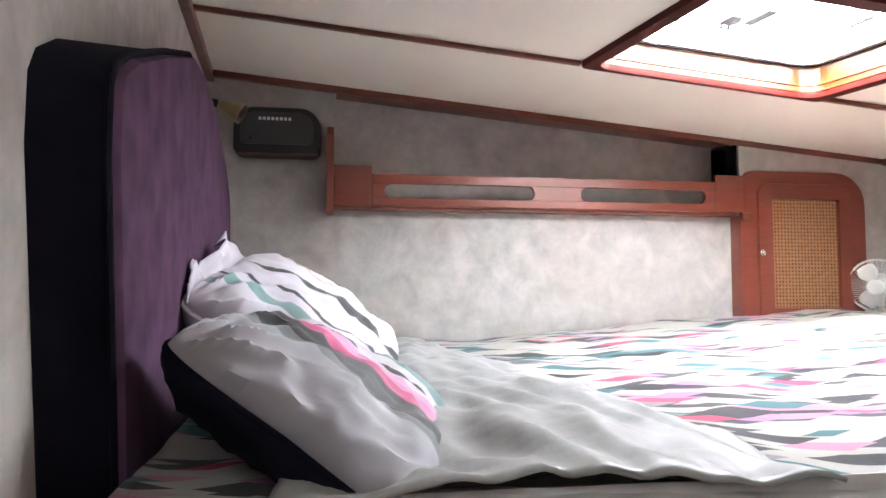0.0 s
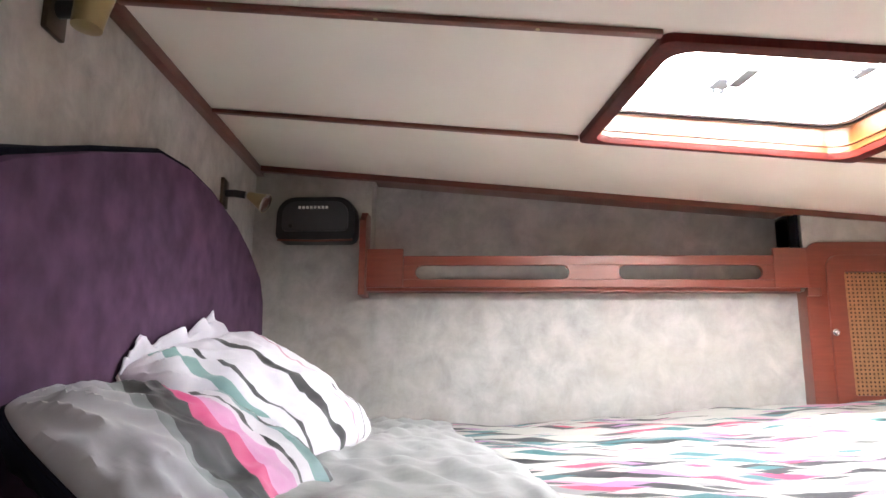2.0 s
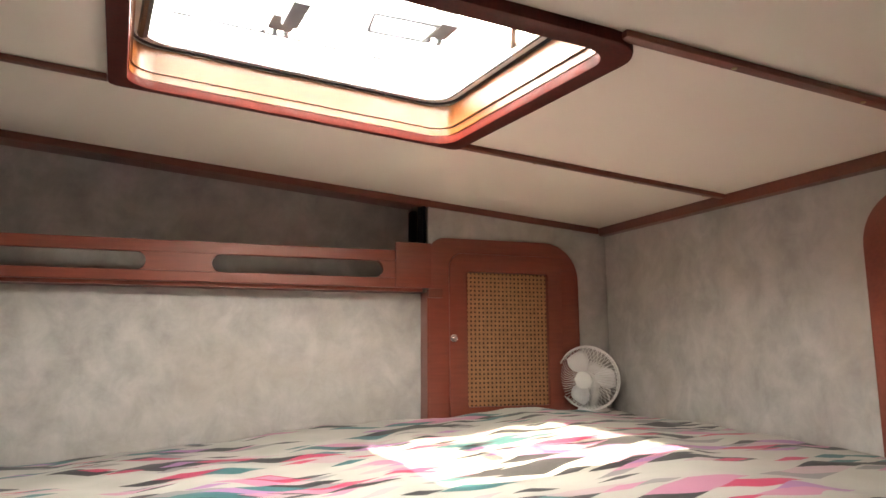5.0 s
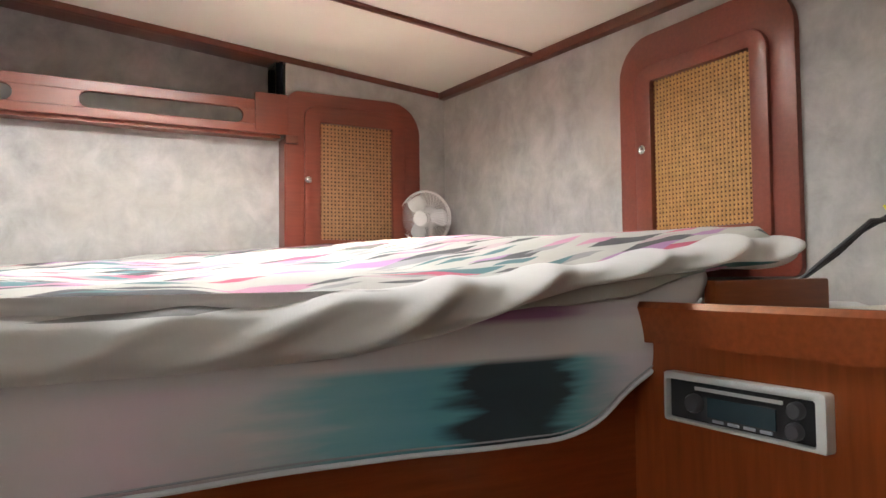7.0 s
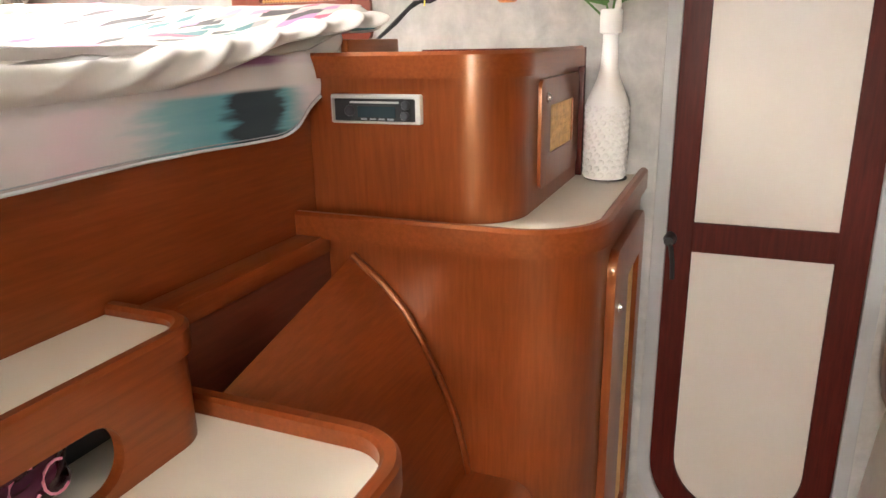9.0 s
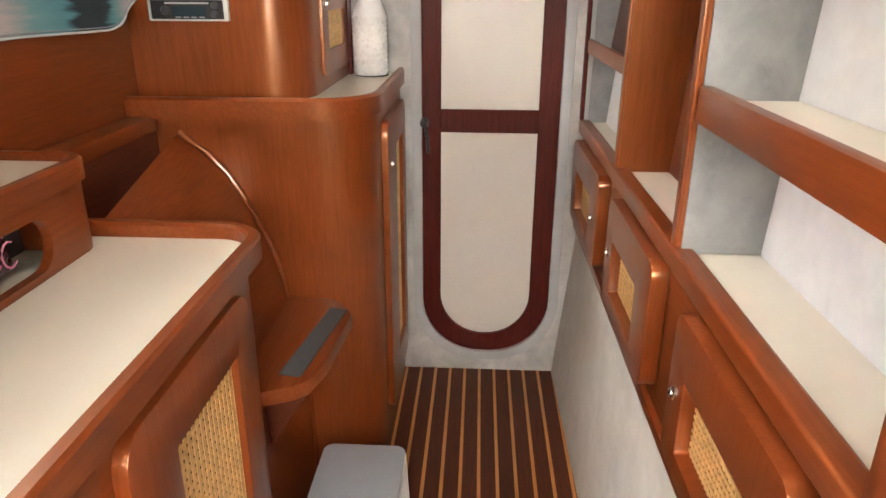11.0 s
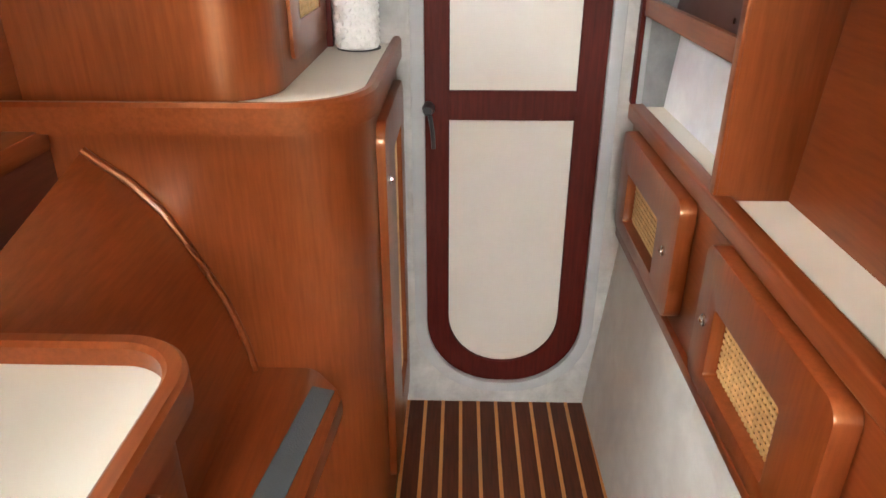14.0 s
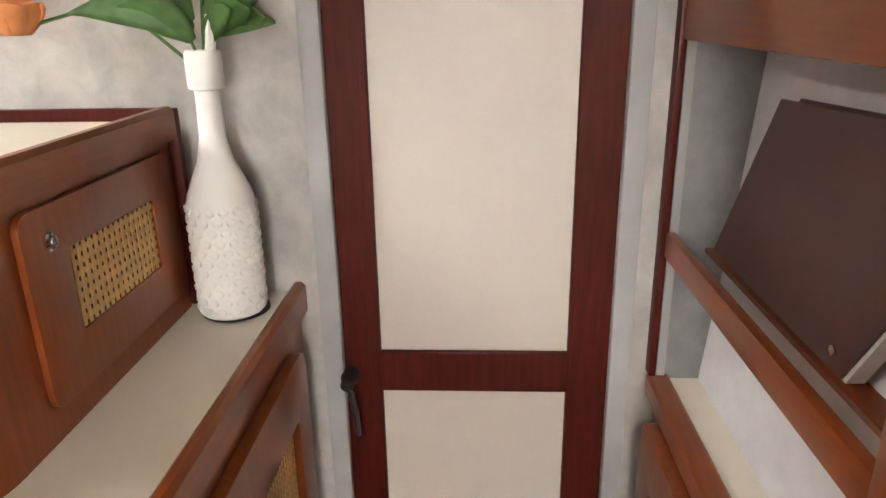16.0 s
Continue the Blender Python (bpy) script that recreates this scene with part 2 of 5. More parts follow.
PILLOW_GREY = striped("printed_pillowcase", [(0.0, (0.33, 0.32, 0.345)), (0.165, (0.17, 0.19, 0.19)), (0.185, (0.02, 0.02, 0.022)), (0.245, (0.52, 0.04, 0.16)), (0.275, (0.54, 0.24, 0.42)), (0.325, (0.56, 0.50, 0.55)),
                                             (0.340, (0.02, 0.02, 0.02)), (0.355, (0.54, 0.52, 0.55)), (0.385, (0.15, 0.27, 0.26)), (0.415, (0.02, 0.02, 0.022)), (0.445, (0.56, 0.53, 0.57))], 0.05)
PILLOW_WHITE = striped("white_pillowcase", [(0.0, (0.36, 0.05, 0.16)), (0.03, (0.62, 0.59, 0.64)), (0.12, (0.20, 0.34, 0.33)), (0.15, (0.64, 0.61, 0.66)), (0.19, (0.04, 0.04, 0.045)), (0.20, (0.64, 0.61, 0.66)), (0.31, (0.03, 0.03, 0.032)),
                                            (0.345, (0.68, 0.66, 0.70)), (0.43, (0.52, 0.30, 0.36)), (0.438, (0.68, 0.66, 0.70)), (0.475, (0.04, 0.04, 0.045)), (0.482, (0.68, 0.66, 0.70))], 0.06)
SATIN = plain("grey_satin", (0.32, 0.325, 0.315), 0.4, vary=0.2, scale=18, bump=0.2)

m, nt, p = material("hatch_acrylic")
p.inputs["Base Color"].default_value = (0.95, 0.97, 0.98, 1)
p.inputs["Transmission Weight"].default_value, p.inputs["Roughness"].default_value, p.inputs["IOR"].default_value = 1.0, 0.02, 1.05
ACRYLIC = m
m, nt, p = material("overcast_glare")
p.inputs["Emission Color"].default_value, p.inputs["Emission Strength"].default_value = (0.97, 0.99, 1.0, 1), 3.0
p.inputs["Base Color"].default_value = (0.8, 0.8, 0.8, 1)
GLARE = m


# ---- shapes ----
def part(name, bm, mat, parent=None, label="", smooth=False, kind="", category=""):
    bmesh.ops.recalc_face_normals(bm, faces=bm.faces)
    me = bpy.data.meshes.new(name)
    bm.to_mesh(me)
    bm.free()
    for mt in (mat if isinstance(mat, (list, tuple)) else [mat]):
        me.materials.append(mt)
    if smooth:
        for f in me.polygons:
            f.use_smooth = True
        me.set_sharp_from_angle(angle=radians(38))
    ob = new(name, me)
    if parent:
        ob.parent = parent
    return tagged(ob, label, category, "", kind)


def thing(name, label, category, group="", kind=""):
    ob = new(name)
    ob.empty_display_size = 0.05
    return tagged(ob, label, category, group, kind)


def add_box(bm, x0, x1, y0, y1, z0, z1, bevel=0.0, seg=2):
    r = bmesh.ops.create_cube(bm, size=1.0)
    for v in r["verts"]:
        v.co = Vector((x0 + (v.co.x + 0.5) * (x1 - x0), y0 + (v.co.y + 0.5) * (y1 - y0), z0 + (v.co.z + 0.5) * (z1 - z0)))
    if bevel:
        edges = list({e for v in r["verts"] for e in v.link_edges})
        bmesh.ops.bevel(bm, geom=edges, offset=bevel, segments=seg, affect="EDGES", profile=0.6)
    return bm


def box(x0, x1, y0, y1, z0, z1, bevel=0.0, seg=2):
    return add_box(bmesh.new(), x0, x1, y0, y1, z0, z1, bevel, seg)


def rounded(u0, u1, v0, v1, radii, seg=8):
    """Outline of a rectangle; radii for the corners (u0 v0), (u1 v0), (u1 v1), (u0 v1)."""
    if isinstance(radii, (int, float)):
        radii = (radii,) * 4
    out = []
    for (cu, cv, a), r in zip(((u0, v0, 180), (u1, v0, 270), (u1, v1, 0), (u0, v1, 90)), radii):
        su, sv = (1 if cu == u0 else -1), (1 if cv == v0 else -1)
        r = max(r, 0.0002)
        for i in range(seg + 1):
            t = radians(a + 90 * i / seg)
            out.append((cu + su * r + r * math.cos(t), cv + sv * r + r * math.sin(t)))
    return out


def prism(outline, axis, d0, d1, hole=None, bevel=0.0, bm=None):
    """Extrude an outline along axis from d0 to d1, with one hole of the same number of points."""
    bm = bm or bmesh.new()
    put = {"x": lambda u, v, d: (d, u, v), "y": lambda u, v, d: (u, d, v), "z": lambda u, v, d: (u, v, d)}[axis]
    n = len(outline)
    if hole is None:
        lo = [bm.verts.new(put(u, v, d0)) for u, v in outline]
        hi = [bm.verts.new(put(u, v, d1)) for u, v in outline]
        bm.faces.new(lo)
        top = bm.faces.new(hi)
        for i in range(n):
            bm.faces.new((lo[i], lo[(i + 1) % n], hi[(i + 1) % n], hi[i]))
        if bevel:
            bmesh.ops.recalc_face_normals(bm, faces=bm.faces)
            bmesh.ops.bevel(bm, geom=list(top.edges), offset=bevel, segments=2, affect="EDGES", profile=0.6)
    else:
        rings = [[bm.verts.new(put(u, v, d)) for u, v in o] for o in (outline, hole) for d in (d0, d1)]
        ol, oh, il, ih = rings
        outer_edges = []
        for i in range(n):
            j = (i + 1) % n
            bm.faces.new((ol[i], ol[j], oh[j], oh[i]))
            bm.faces.new((il[j], il[i], ih[i], ih[j]))
            bm.faces.new((ol[j], ol[i], il[i], il[j]))
            bm.faces.new((oh[i], oh[j], ih[j], ih[i]))
        if bevel:
            bmesh.ops.recalc_face_normals(bm, faces=bm.faces)
            es = [e for ring in (oh, ih) for k in range(n) for e in ring[k].link_edges if e.other_vert(ring[k]) is ring[(k + 1) % n]]
            bmesh.ops.bevel(bm, geom=es, offset=bevel, segments=2, affect="EDGES", profile=0.6)
    return bm


def lathe(profile, seg=28, m=None, bm=None):
    bm = bm or bmesh.new()
    rings = []
    for r, z in profile:
        rings.append([bm.verts.new((r * math.cos(2 * math.pi * i / seg), r * math.sin(2 * math.pi * i / seg), z)) for i in range(seg)])
    for a, b in zip(rings, rings[1:]):
        for i in range(seg):
            bm.faces.new((a[i], a[(i + 1) % seg], b[(i + 1) % seg], b[i]))
    bm.faces.new(rings[0])
    bm.faces.new(rings[-1])
    if m:
        bmesh.ops.transform(bm, matrix=m, verts=[v for ring in rings for v in ring])
    return bm


def tube(points, radius, seg=8, bm=None, closed=False):
    bm = bm or bmesh.new()
    pts = [Vector(q) for q in points]
    rings = []
    for i, q in enumerate(pts):
        a = pts[i - 1] if i or closed else q
        b = pts[(i + 1) % len(pts)] if i + 1 < len(pts) or closed else q
        d = (b - a).normalized()
        s = d.cross(Vector((0, 0, 1)) if abs(d.z) < 0.9 else Vector((1, 0, 0))).normalized()
        u = s.cross(d)
        rings.append([bm.verts.new(q + radius * (math.cos(2 * math.pi * k / seg) * s + math.sin(2 * math.pi * k / seg) * u)) for k in range(seg)])
    for a, b in zip(rings, rings[1:] + (rings[:1] if closed else [])):
        for k in range(seg):
            bm.faces.new((a[k], a[(k + 1) % seg], b[(k + 1) % seg], b[k]))
    if not closed:
        bm.faces.new(rings[0])
        bm.faces.new(rings[-1])
    return bm


def cane_sheet(axis, u0, u1, v0, v1, d, pitch=0.013, width=0.0072, thick=0.0016):
    """A woven cane sheet: crossing strands with square holes between them."""
    bm = bmesh.new()
    nu, nv = max(2, round((u1 - u0) / pitch)), max(2, round((v1 - v0) / pitch))
    for i in range(nu + 1):
        u = u0 + (u1 - u0) * i / nu
        prism([(u - width / 2, v0), (u + width / 2, v0), (u + width / 2, v1), (u - width / 2, v1)], axis, d - thick, d, bm=bm)
    for i in range(nv + 1):
        v = v0 + (v1 - v0) * i / nv
        prism([(u0, v - width / 2), (u1, v - width / 2), (u1, v + width / 2), (u0, v + width / 2)], axis, d - thick * 0.5, d + thick * 0.6, bm=bm)
    return bm


def knob(parent, place, way, r=0.0115, mat=None):
    m = look(place, Vector(place) - Vector(way))
    prof = [(r, 0.0), (r * 1.02, 0.003), (r * 0.8, 0.005), (r * 0.55, 0.0035), (r * 0.5, 0.008), (r * 0.2, 0.010)]
    return part("knob", lathe(prof, 18, m), mat or CHROME, parent, "round metal knob", True)


def ceiling_z(x, y):
    return 2.380 - 0.0933 * x + 0.033 * y


def follow_ceiling(bm, drop=0.0):
    for v in bm.verts:
        v.co.z += ceiling_z(v.co.x, v.co.y) - drop
    return bm


# ---- structure ----
def wall(name, bm, mat=None, label=""):
    return part(name, bm, mat or CLOTH, None, label, False, "structure", "wall")


EAST = 2.33


def west_x(y):
    """The west bulkhead stands a little askew."""
    return -0.021 - 0.0985 * y


def lean_west(top):
    for o in (top, *top.children_recursive):
        if o.type == "MESH":
            for v in o.data.vertices:
                shift = west_x(v.co.y) + 0.15
                v.co.x += shift
    return top


lean_west(wall("wall_west", box(-0.30, -0.15, -0.04, 2.32, 0, 2.62), label="mottled grey cloth-lined bulkhead behind the berth headboard"))
# hull side over the berth: set back above the shelf
bm = box(-0.32, 2.33, 2.16, 2.30, 0.0, 2.003)
for x0, x1, y0 in ((-0.32, 0.205, 2.16), (0.205, 1.69, 2.27), (1.69, 2.33, 2.16)):
    add_box(bm, x0, x1, y0, 2.30, 2.0035, 2.62)
wall("wall_north", bm, label="mottled grey cloth-lined hull side beside the berth")
wall("wall_north_corner", box(1.7075, 2.33, 2.105, 2.159, 1.2, 2.62), label="grey cloth-lined locker front in the berth corner")
# bulkhead with the round-bottomed doorway
DY0, DY1 = -0.735, -0.205
bm = bmesh.new()
door_out = rounded(DY0, DY1, 0.062, 1.93, (0.24, 0.24, 0.09, 0.09), 10)
outer = rounded(-1.15, 2.34, -0.02, 2.62, 0.0001, 10)
bm = prism(outer, "x", EAST, EAST + 0.05, hole=door_out)
wall("wall_east", bm, label="mottled grey cloth-lined bulkhead with a round-bottomed doorway")
wall("wall_back", prism(rounded(-1.15, 0.0, 0.0, 2.62, 0.0001, 8), "x", -1.40, -1.35, hole=rounded(-0.82, -0.18, 1.28, 2.12, 0.03, 8)), label="plain bulkhead with the companionway opening behind the passage")
wall("wall_back_side", box(-1.35, -0.20, -0.09, -0.04, 0, 2.62), label="plain side wall of the passage")
# lower hull side along the passage floor, sloping in towards the floor
bm = bmesh.new()
v = [bm.verts.new(q) for q in ((-1.35, -0.80, -0.02), (2.33, -0.738, -0.02), (2.33, -0.808, 0.68), (-1.35, -0.808, 0.68),
                               (-1.35, -0.90, -0.02), (2.33, -0.90, -0.02), (2.33, -0.90, 0.68), (-1.35, -0.90, 0.68))]
for f in ((0, 1, 2, 3), (4, 7, 6, 5), (0, 4, 5, 1), (3, 2, 6, 7), (0, 3, 7, 4), (1, 5, 6, 2)):
    bm.faces.new([v[i] for i in f])
wall("wall_south_low", bm, wall_cloth("warm_lining", (0.58, 0.56, 0.51), (0.68, 0.66, 0.60), (0.60, 0.57, 0.50)), "white-grey lining under the side lockers")
prof = [(-0.985, 0.6), (-1.10, 2.62), (-1.16, 2.62), (-1.16, 0.6)]
wall("wall_south", prism(prof, "x", -1.35, 2.33), HULL_CLOTH, "pale blue-grey lined hull side behind the shelves")

# ceiling: one sheet with the berth hatch and the passage opening
HX0, HX1, HY0, HY1 = 0.940, 1.595, 0.925, 1.497
HATCH_SKEW = -0.115  # the hatch follows the askew bulkhead
bm = bmesh.new()
seg = 7
hole = [(u + HATCH_SKEW * (w - 1.2), w) for u, w in rounded(HX0, HX1, HY0, HY1, 0.05, seg)]
rim = rounded(0.5, 2.0, 0.5, 1.9, 0.0001, seg)
prism(rim, "z", 0.0, 0.03, hole=hole, bm=bm)
for x0, x1, y0, y1 in ((-0.36, 0.5, -0.1, 2.3), (2.0, 2.38, -0.1, 2.3), (0.5, 2.0, -0.1, 0.5), (0.5, 2.0, 1.9, 2.3),
                       (-1.40, 0.10, -1.2, -0.1), (0.90, 2.38, -1.2, -0.1), (0.10, 0.90, -1.2, -0.72), (0.10, 0.90, -0.18, -0.1), (-1.40, -0.36, -0.1, 0.0)):
    add_box(bm, x0, x1, y0, y1, 0.0, 0.03)
part("ceiling", follow_ceiling(bm), CEILING, None, "cream vinyl ceiling panels with dark wooden battens", False, "structure", "ceiling")
bm = box(0.08, 0.92, -0.74, -0.16, 0.10, 0.12)
for x0, x1, y0, y1 in ((0.08, 0.10, -0.74, -0.16), (0.90, 0.92, -0.74, -0.16), (0.10, 0.90, -0.74, -0.72), (0.10, 0.90, -0.18, -0.16)):
    add_box(bm, x0, x1, y0, y1, 0.03, 0.10)
part("ceiling_well", follow_ceiling(bm), CEILING, None, "cream surround of the opening over the passage", False, "structure", "ceiling")


def batten(name, x0, x1, y0, y1, h=0.012):
    bm = bmesh.new()
    add_box(bm, x0, x1, y0, y1, -h, -0.0005, 0.003)
    return part(name, follow_ceiling(bm), TRIM_WOOD, None, "dark red-brown wooden ceiling batten", True, "structure", "trim")


SCREWS = thing("batten_screws", "small brass screw heads along the ceiling battens", "screws", kind="stuff")
bm = bmesh.new()
for y, xs in ((1.51, (-0.02, 0.28, 0.62, 1.78, 2.05, 2.25)), (0.888, (0.1, 0.42, 0.72, 1.8, 2.05))):
    for x in xs:
        lathe([(0.004, -0.0135), (0.0045, -0.0118)], 8, Matrix.Translation((x, y, ceiling_z(x, y))), bm)
part("screw_heads", bm, BRASS, SCREWS)
for yb, gap_w, gap_e in ((1.505, 0.874, 1.592), (0.888, 0.943, 1.610)):
    batten("trim_batten", west_x(yb) + 0.027, gap_w, yb - 0.010, yb + 0.010)
    batten("trim_batten", gap_e, 2.305, yb - 0.010, yb + 0.010)
batten("trim_north", -0.20, 2.305, 2.098, 2.128, 0.022)
batten("trim_north_back", 0.21, 1.69, 2.1285, 2.2695, 0.006)
batten("trim_east", 2.305, 2.329, 0.0, 2.10, 0.028)
bm = box(-0.149, -0.122, -0.02, 2.159, -0.030, -0.0005, 0.003)
for v in bm.verts:
    v.co.x += west_x(v.co.y) + 0.15
part("trim_west", follow_ceiling(bm), TRIM_WOOD, None, "dark red-brown wooden ceiling batten", True, "structure", "trim")

# floor: dark planks with pale strips between
floor = part("floor", box(-1.40, 2.35, -0.92, 0.46, -0.05, -0.006), CANE_SHADE, None, "dark teak cabin sole with pale holly strips", False, "structure", "floor")

# ---- the bulkhead door ----
DOOR = thing("door_1", "dark red-brown wooden cabin door with cream panels and rounded bottom, shut", "door", kind="structure")
XD = EAST + 0.008
frame_out = rounded(DY0 + 0.022, DY1 - 0.022, 0.082, 1.91, (0.225, 0.225, 0.08, 0.08), 10)
frame_in = rounded(-0.638, -0.296, 0.155, 1.83, (0.168, 0.168, 0.03, 0.03), 10)
part("door_frame", prism(frame_out, "x", XD + 0.03, XD, hole=frame_in, bevel=0.003), DOOR_WOOD, DOOR)
part("rail", box(XD + 0.001, XD + 0.028, -0.645, -0.289, 0.952, 1.033, 0.002), DOOR_WOOD, DOOR)
part("lower_panel", prism(rounded(-0.65, -0.285, 0.142, 0.96, (0.175, 0.175, 0, 0), 10), "x", XD + 0.012, XD + 0.024), DOOR_PANEL, DOOR, "cream laminate panel")
part("upper_panel", box(XD + 0.012, XD + 0.024, -0.65, -0.285, 1.025, 1.84), DOOR_PANEL, DOOR, "cream laminate panel")
h = part("door_handle", lathe([(0.017, 0), (0.019, 0.012), (0.012, 0.03), (0.012, 0.045)], 16, look((XD - 0.001, -0.238, 0.988), (XD + 1, -0.238, 0.988))), BLACK, DOOR, "black lever handle", True)
part("lever", tube([(XD - 0.04, -0.238, 0.99), (XD - 0.046, -0.245, 0.975), (XD - 0.046, -0.252, 0.93), (XD - 0.044, -0.254, 0.885)], 0.006), BLACK, h, smooth=True)
part("latch_plate", box(XD - 0.006, XD + 0.002, -0.222, -0.190, 0.965, 1.005, 0.003), BLACK, DOOR)
gasket_in = rounded(DY0 + 0.024, DY1 - 0.024, 0.084, 1.908, (0.223, 0.223, 0.08, 0.08), 10)
gasket_out = rounded(DY0 - 0.012, DY1 + 0.012, 0.050, 1.945, (0.25, 0.25, 0.10, 0.10), 10)
part("trim_gasket", prism(gasket_out, "x", EAST + 0.006, EAST - 0.012, hole=gasket_in, bevel=0.005), GASKET, None, "pale grey rubber moulding round the doorway", True, "structure", "trim")
part("backing_door", box(EAST + 0.055, EAST + 0.06, -0.95, 0.0, 0, 2.1), DOOR_PANEL, None, "plain lining behind the cabin door", False, "structure", "wall")

# ---- berth ----
FRONT = 0.46
part("wall_berth_front", box(-0.15, EAST, FRONT, FRONT + 0.02, 0, 1.46), MAHOGANY, None, "varnished red-brown plywood front under the berth", False, "structure", "wall")
part("berth_base", box(-0.15, EAST, FRONT + 0.022, 2.10, 1.20, 1.30), MAHOGANY, None, "wooden berth platform", False, "structure", "platform")
tagged(part("mattress", box(-0.14, EAST - 0.012, FRONT + 0.03, 2.10, 1.302, 1.475, 0.03), PAPER, None), "white foam mattress on the berth", "mattress")


def sheet_mesh(name, nu, nv, at, mat, parent, label="", thick=0.006, uv_scale=(1, 1)):
    bm = bmesh.new()
    uv = bm.loops.layers.uv.new("UVMap")
    grid = [[bm.verts.new(at(i / nu, j / nv)[:3]) for i in range(nu + 1)] for j in range(nv + 1)]
    for j in range(nv):
        for i in range(nu):
            f = bm.faces.new((grid[j][i], grid[j][i + 1], grid[j + 1][i + 1], grid[j + 1][i]))
            for l, (a, b) in zip(f.loops, ((i, j), (i + 1, j), (i + 1, j + 1), (i, j + 1))):
                q = at(a / nu, b / nv)
                l[uv].uv = (q[3] * uv_scale[0], q[4] * uv_scale[1])
    ob = part(name, bm, mat, parent, label, True)
    s = ob.modifiers.new("thickness", "SOLIDIFY")
    s.thickness, s.offset = thick, -1
    return ob


def hump(x, y, cx, cy, rx, ry):
    return math.exp(-((x - cx) / rx) ** 2 - ((y - cy) / ry) ** 2)


def between(x, xs, zs):
    """Straight-line steps between the named stations."""
    for a, b, p, q in zip(xs, xs[1:], zs, zs[1:]):
        if x <= b:
            return p + (q - p) * max(0.0, (x - a) / (b - a))
    return zs[-1]


def edge_top(x):
    """Height of the quilt along the open front of the berth."""
    return between(x, (0.5, 0.9, 1.22, 1.48, 1.65, 1.87, 1.98), (1.508, 1.500, 1.501, 1.527, 1.547, 1.580, 1.586))


def hull_top(x):
    """Height of the quilt along the hull side."""
    return between(x, (0.38, 0.72, 0.90, 1.15, 1.40, 1.70, 1.95, 2.15), (1.538, 1.552, 1.570, 1.587, 1.608, 1.625, 1.655, 1.640))


def quilt_z(x, y):
    f = min(1.0, max(0.0, (y - 0.47) / 1.6))
    z = edge_top(x) + (hull_top(x) - edge_top(x)) * (0.45 * f + 0.55 * f * f) + 0.018 * math.sin(math.pi * f)
    z += 0.010 * noise.noise((x * 5, y * 5, 1.0)) + 0.007 * noise.noise((x * 11, y * 11, 4.0))
    return z + 0.012 * math.sin(9 * x + 5 * y) * hump(x, y, 1.9, 0.7, 0.8, 0.4)


QUILT_OB = thing("quilt", "rumpled off-white cotton quilt with slanted black, teal, pink patches", "quilt")


def quilt_at(a, b):
    x = 0.0 + 2.315 * a
    f = min(1.0, max(0.0, (x - 1.93) / 0.30))
    y0 = 0.43 + 0.34 * f * f * (3 - 2 * f)
    y = y0 + (2.15 - 0.06 * min(1.0, max(0.0, (x - 1.64) / 0.05)) - y0) * b
    near = max(0.0, 1 - (y - y0) / 0.035)
    z = quilt_z(x, y) - 0.035 * near ** 2
    return x, y + 0.008 * noise.noise((x * 9, 0, 2)) * near, z, 0.95 * x + 0.31 * y, 0.95 * y - 0.31 * x


sheet_mesh("top_cover", 150, 110, quilt_at, QUILT, QUILT_OB)


def fold_at(a, b):
    """The quilt's turned edge along the front of the berth, with slanting folds."""
    x = -0.10 + 2.12 * a
    th = radians(-20 + 215 * b)
    top = edge_top(x) + 0.003 * math.sin(6 * x)
    low = between(x, (1.20, 1.30, 1.40, 1.47, 1.59, 1.84), (1.446, 1.450, 1.464, 1.484, 1.510, 1.531)) + 0.004 * math.sin(4.5 * x)
    end = 1 - 0.75 * min(1.0, max(0.0, (x - 1.93) / 0.09)) ** 2
    c, sn = math.cos(th), math.sin(th)
    hh = (top - low) / 2 * end
    z = (top + low) / 2 + hh * (abs(c) ** 0.8) * (1 if c > 0 else -1)
    lively = 0.25 + 0.9 * min(1.0, max(0.0, (x - 1.0) / 0.5))
    phase = (x - 2.1 * (z - 1.5)) * 56 + 3.0 * noise.noise((x * 2.5, z * 9, 3))
    ridge = (0.5 + 0.5 * math.sin(phase)) ** 2.2
    r = 0.047 * end + 0.021 * lively * ridge * max(0.0, sn) + 0.005 * noise.noise((x * 16, z * 30, 8))
    y = 0.462 - r * sn
    return x, y, z + 0.007 * lively * ridge * max(0.0, c), x * 0.9, 2.0 + b * 0.16


sheet_mesh("front_fold", 420, 80, fold_at, SHEET, QUILT_OB, "bunched front edge of the quilt", uv_scale=(1, 1))

TURN_DOWN = thing("satin_blanket", "crumpled grey satin blanket end beside the pillows", "blanket")


def satin_at(a, b):
    x, y = 0.16 + (0.40 + 0.22 * (1 - b) ** 2) * a + 0.05 * math.sin(5 * b), 0.425 + 1.665 * b
    z = quilt_z(x, y) + 0.008 + 0.022 * math.sin(math.pi * a) + 0.012 * noise.noise((x * 14, y * 9, 6)) + 0.009 * (0.5 - abs(noise.noise((x * 22 + y * 6, y * 20, 3)))) + 0.004 * math.sin(60 * x + 18 * y + 5 * noise.noise((x * 6, y * 6, 2)))
    return x, y, z, a, b


sheet_mesh("blanket_end", 60, 90, satin_at, SATIN, TURN_DOWN)

SHEET_OB = thing("bed_sheet", "pale sheet with a teal patch hanging over the berth front", "sheet")


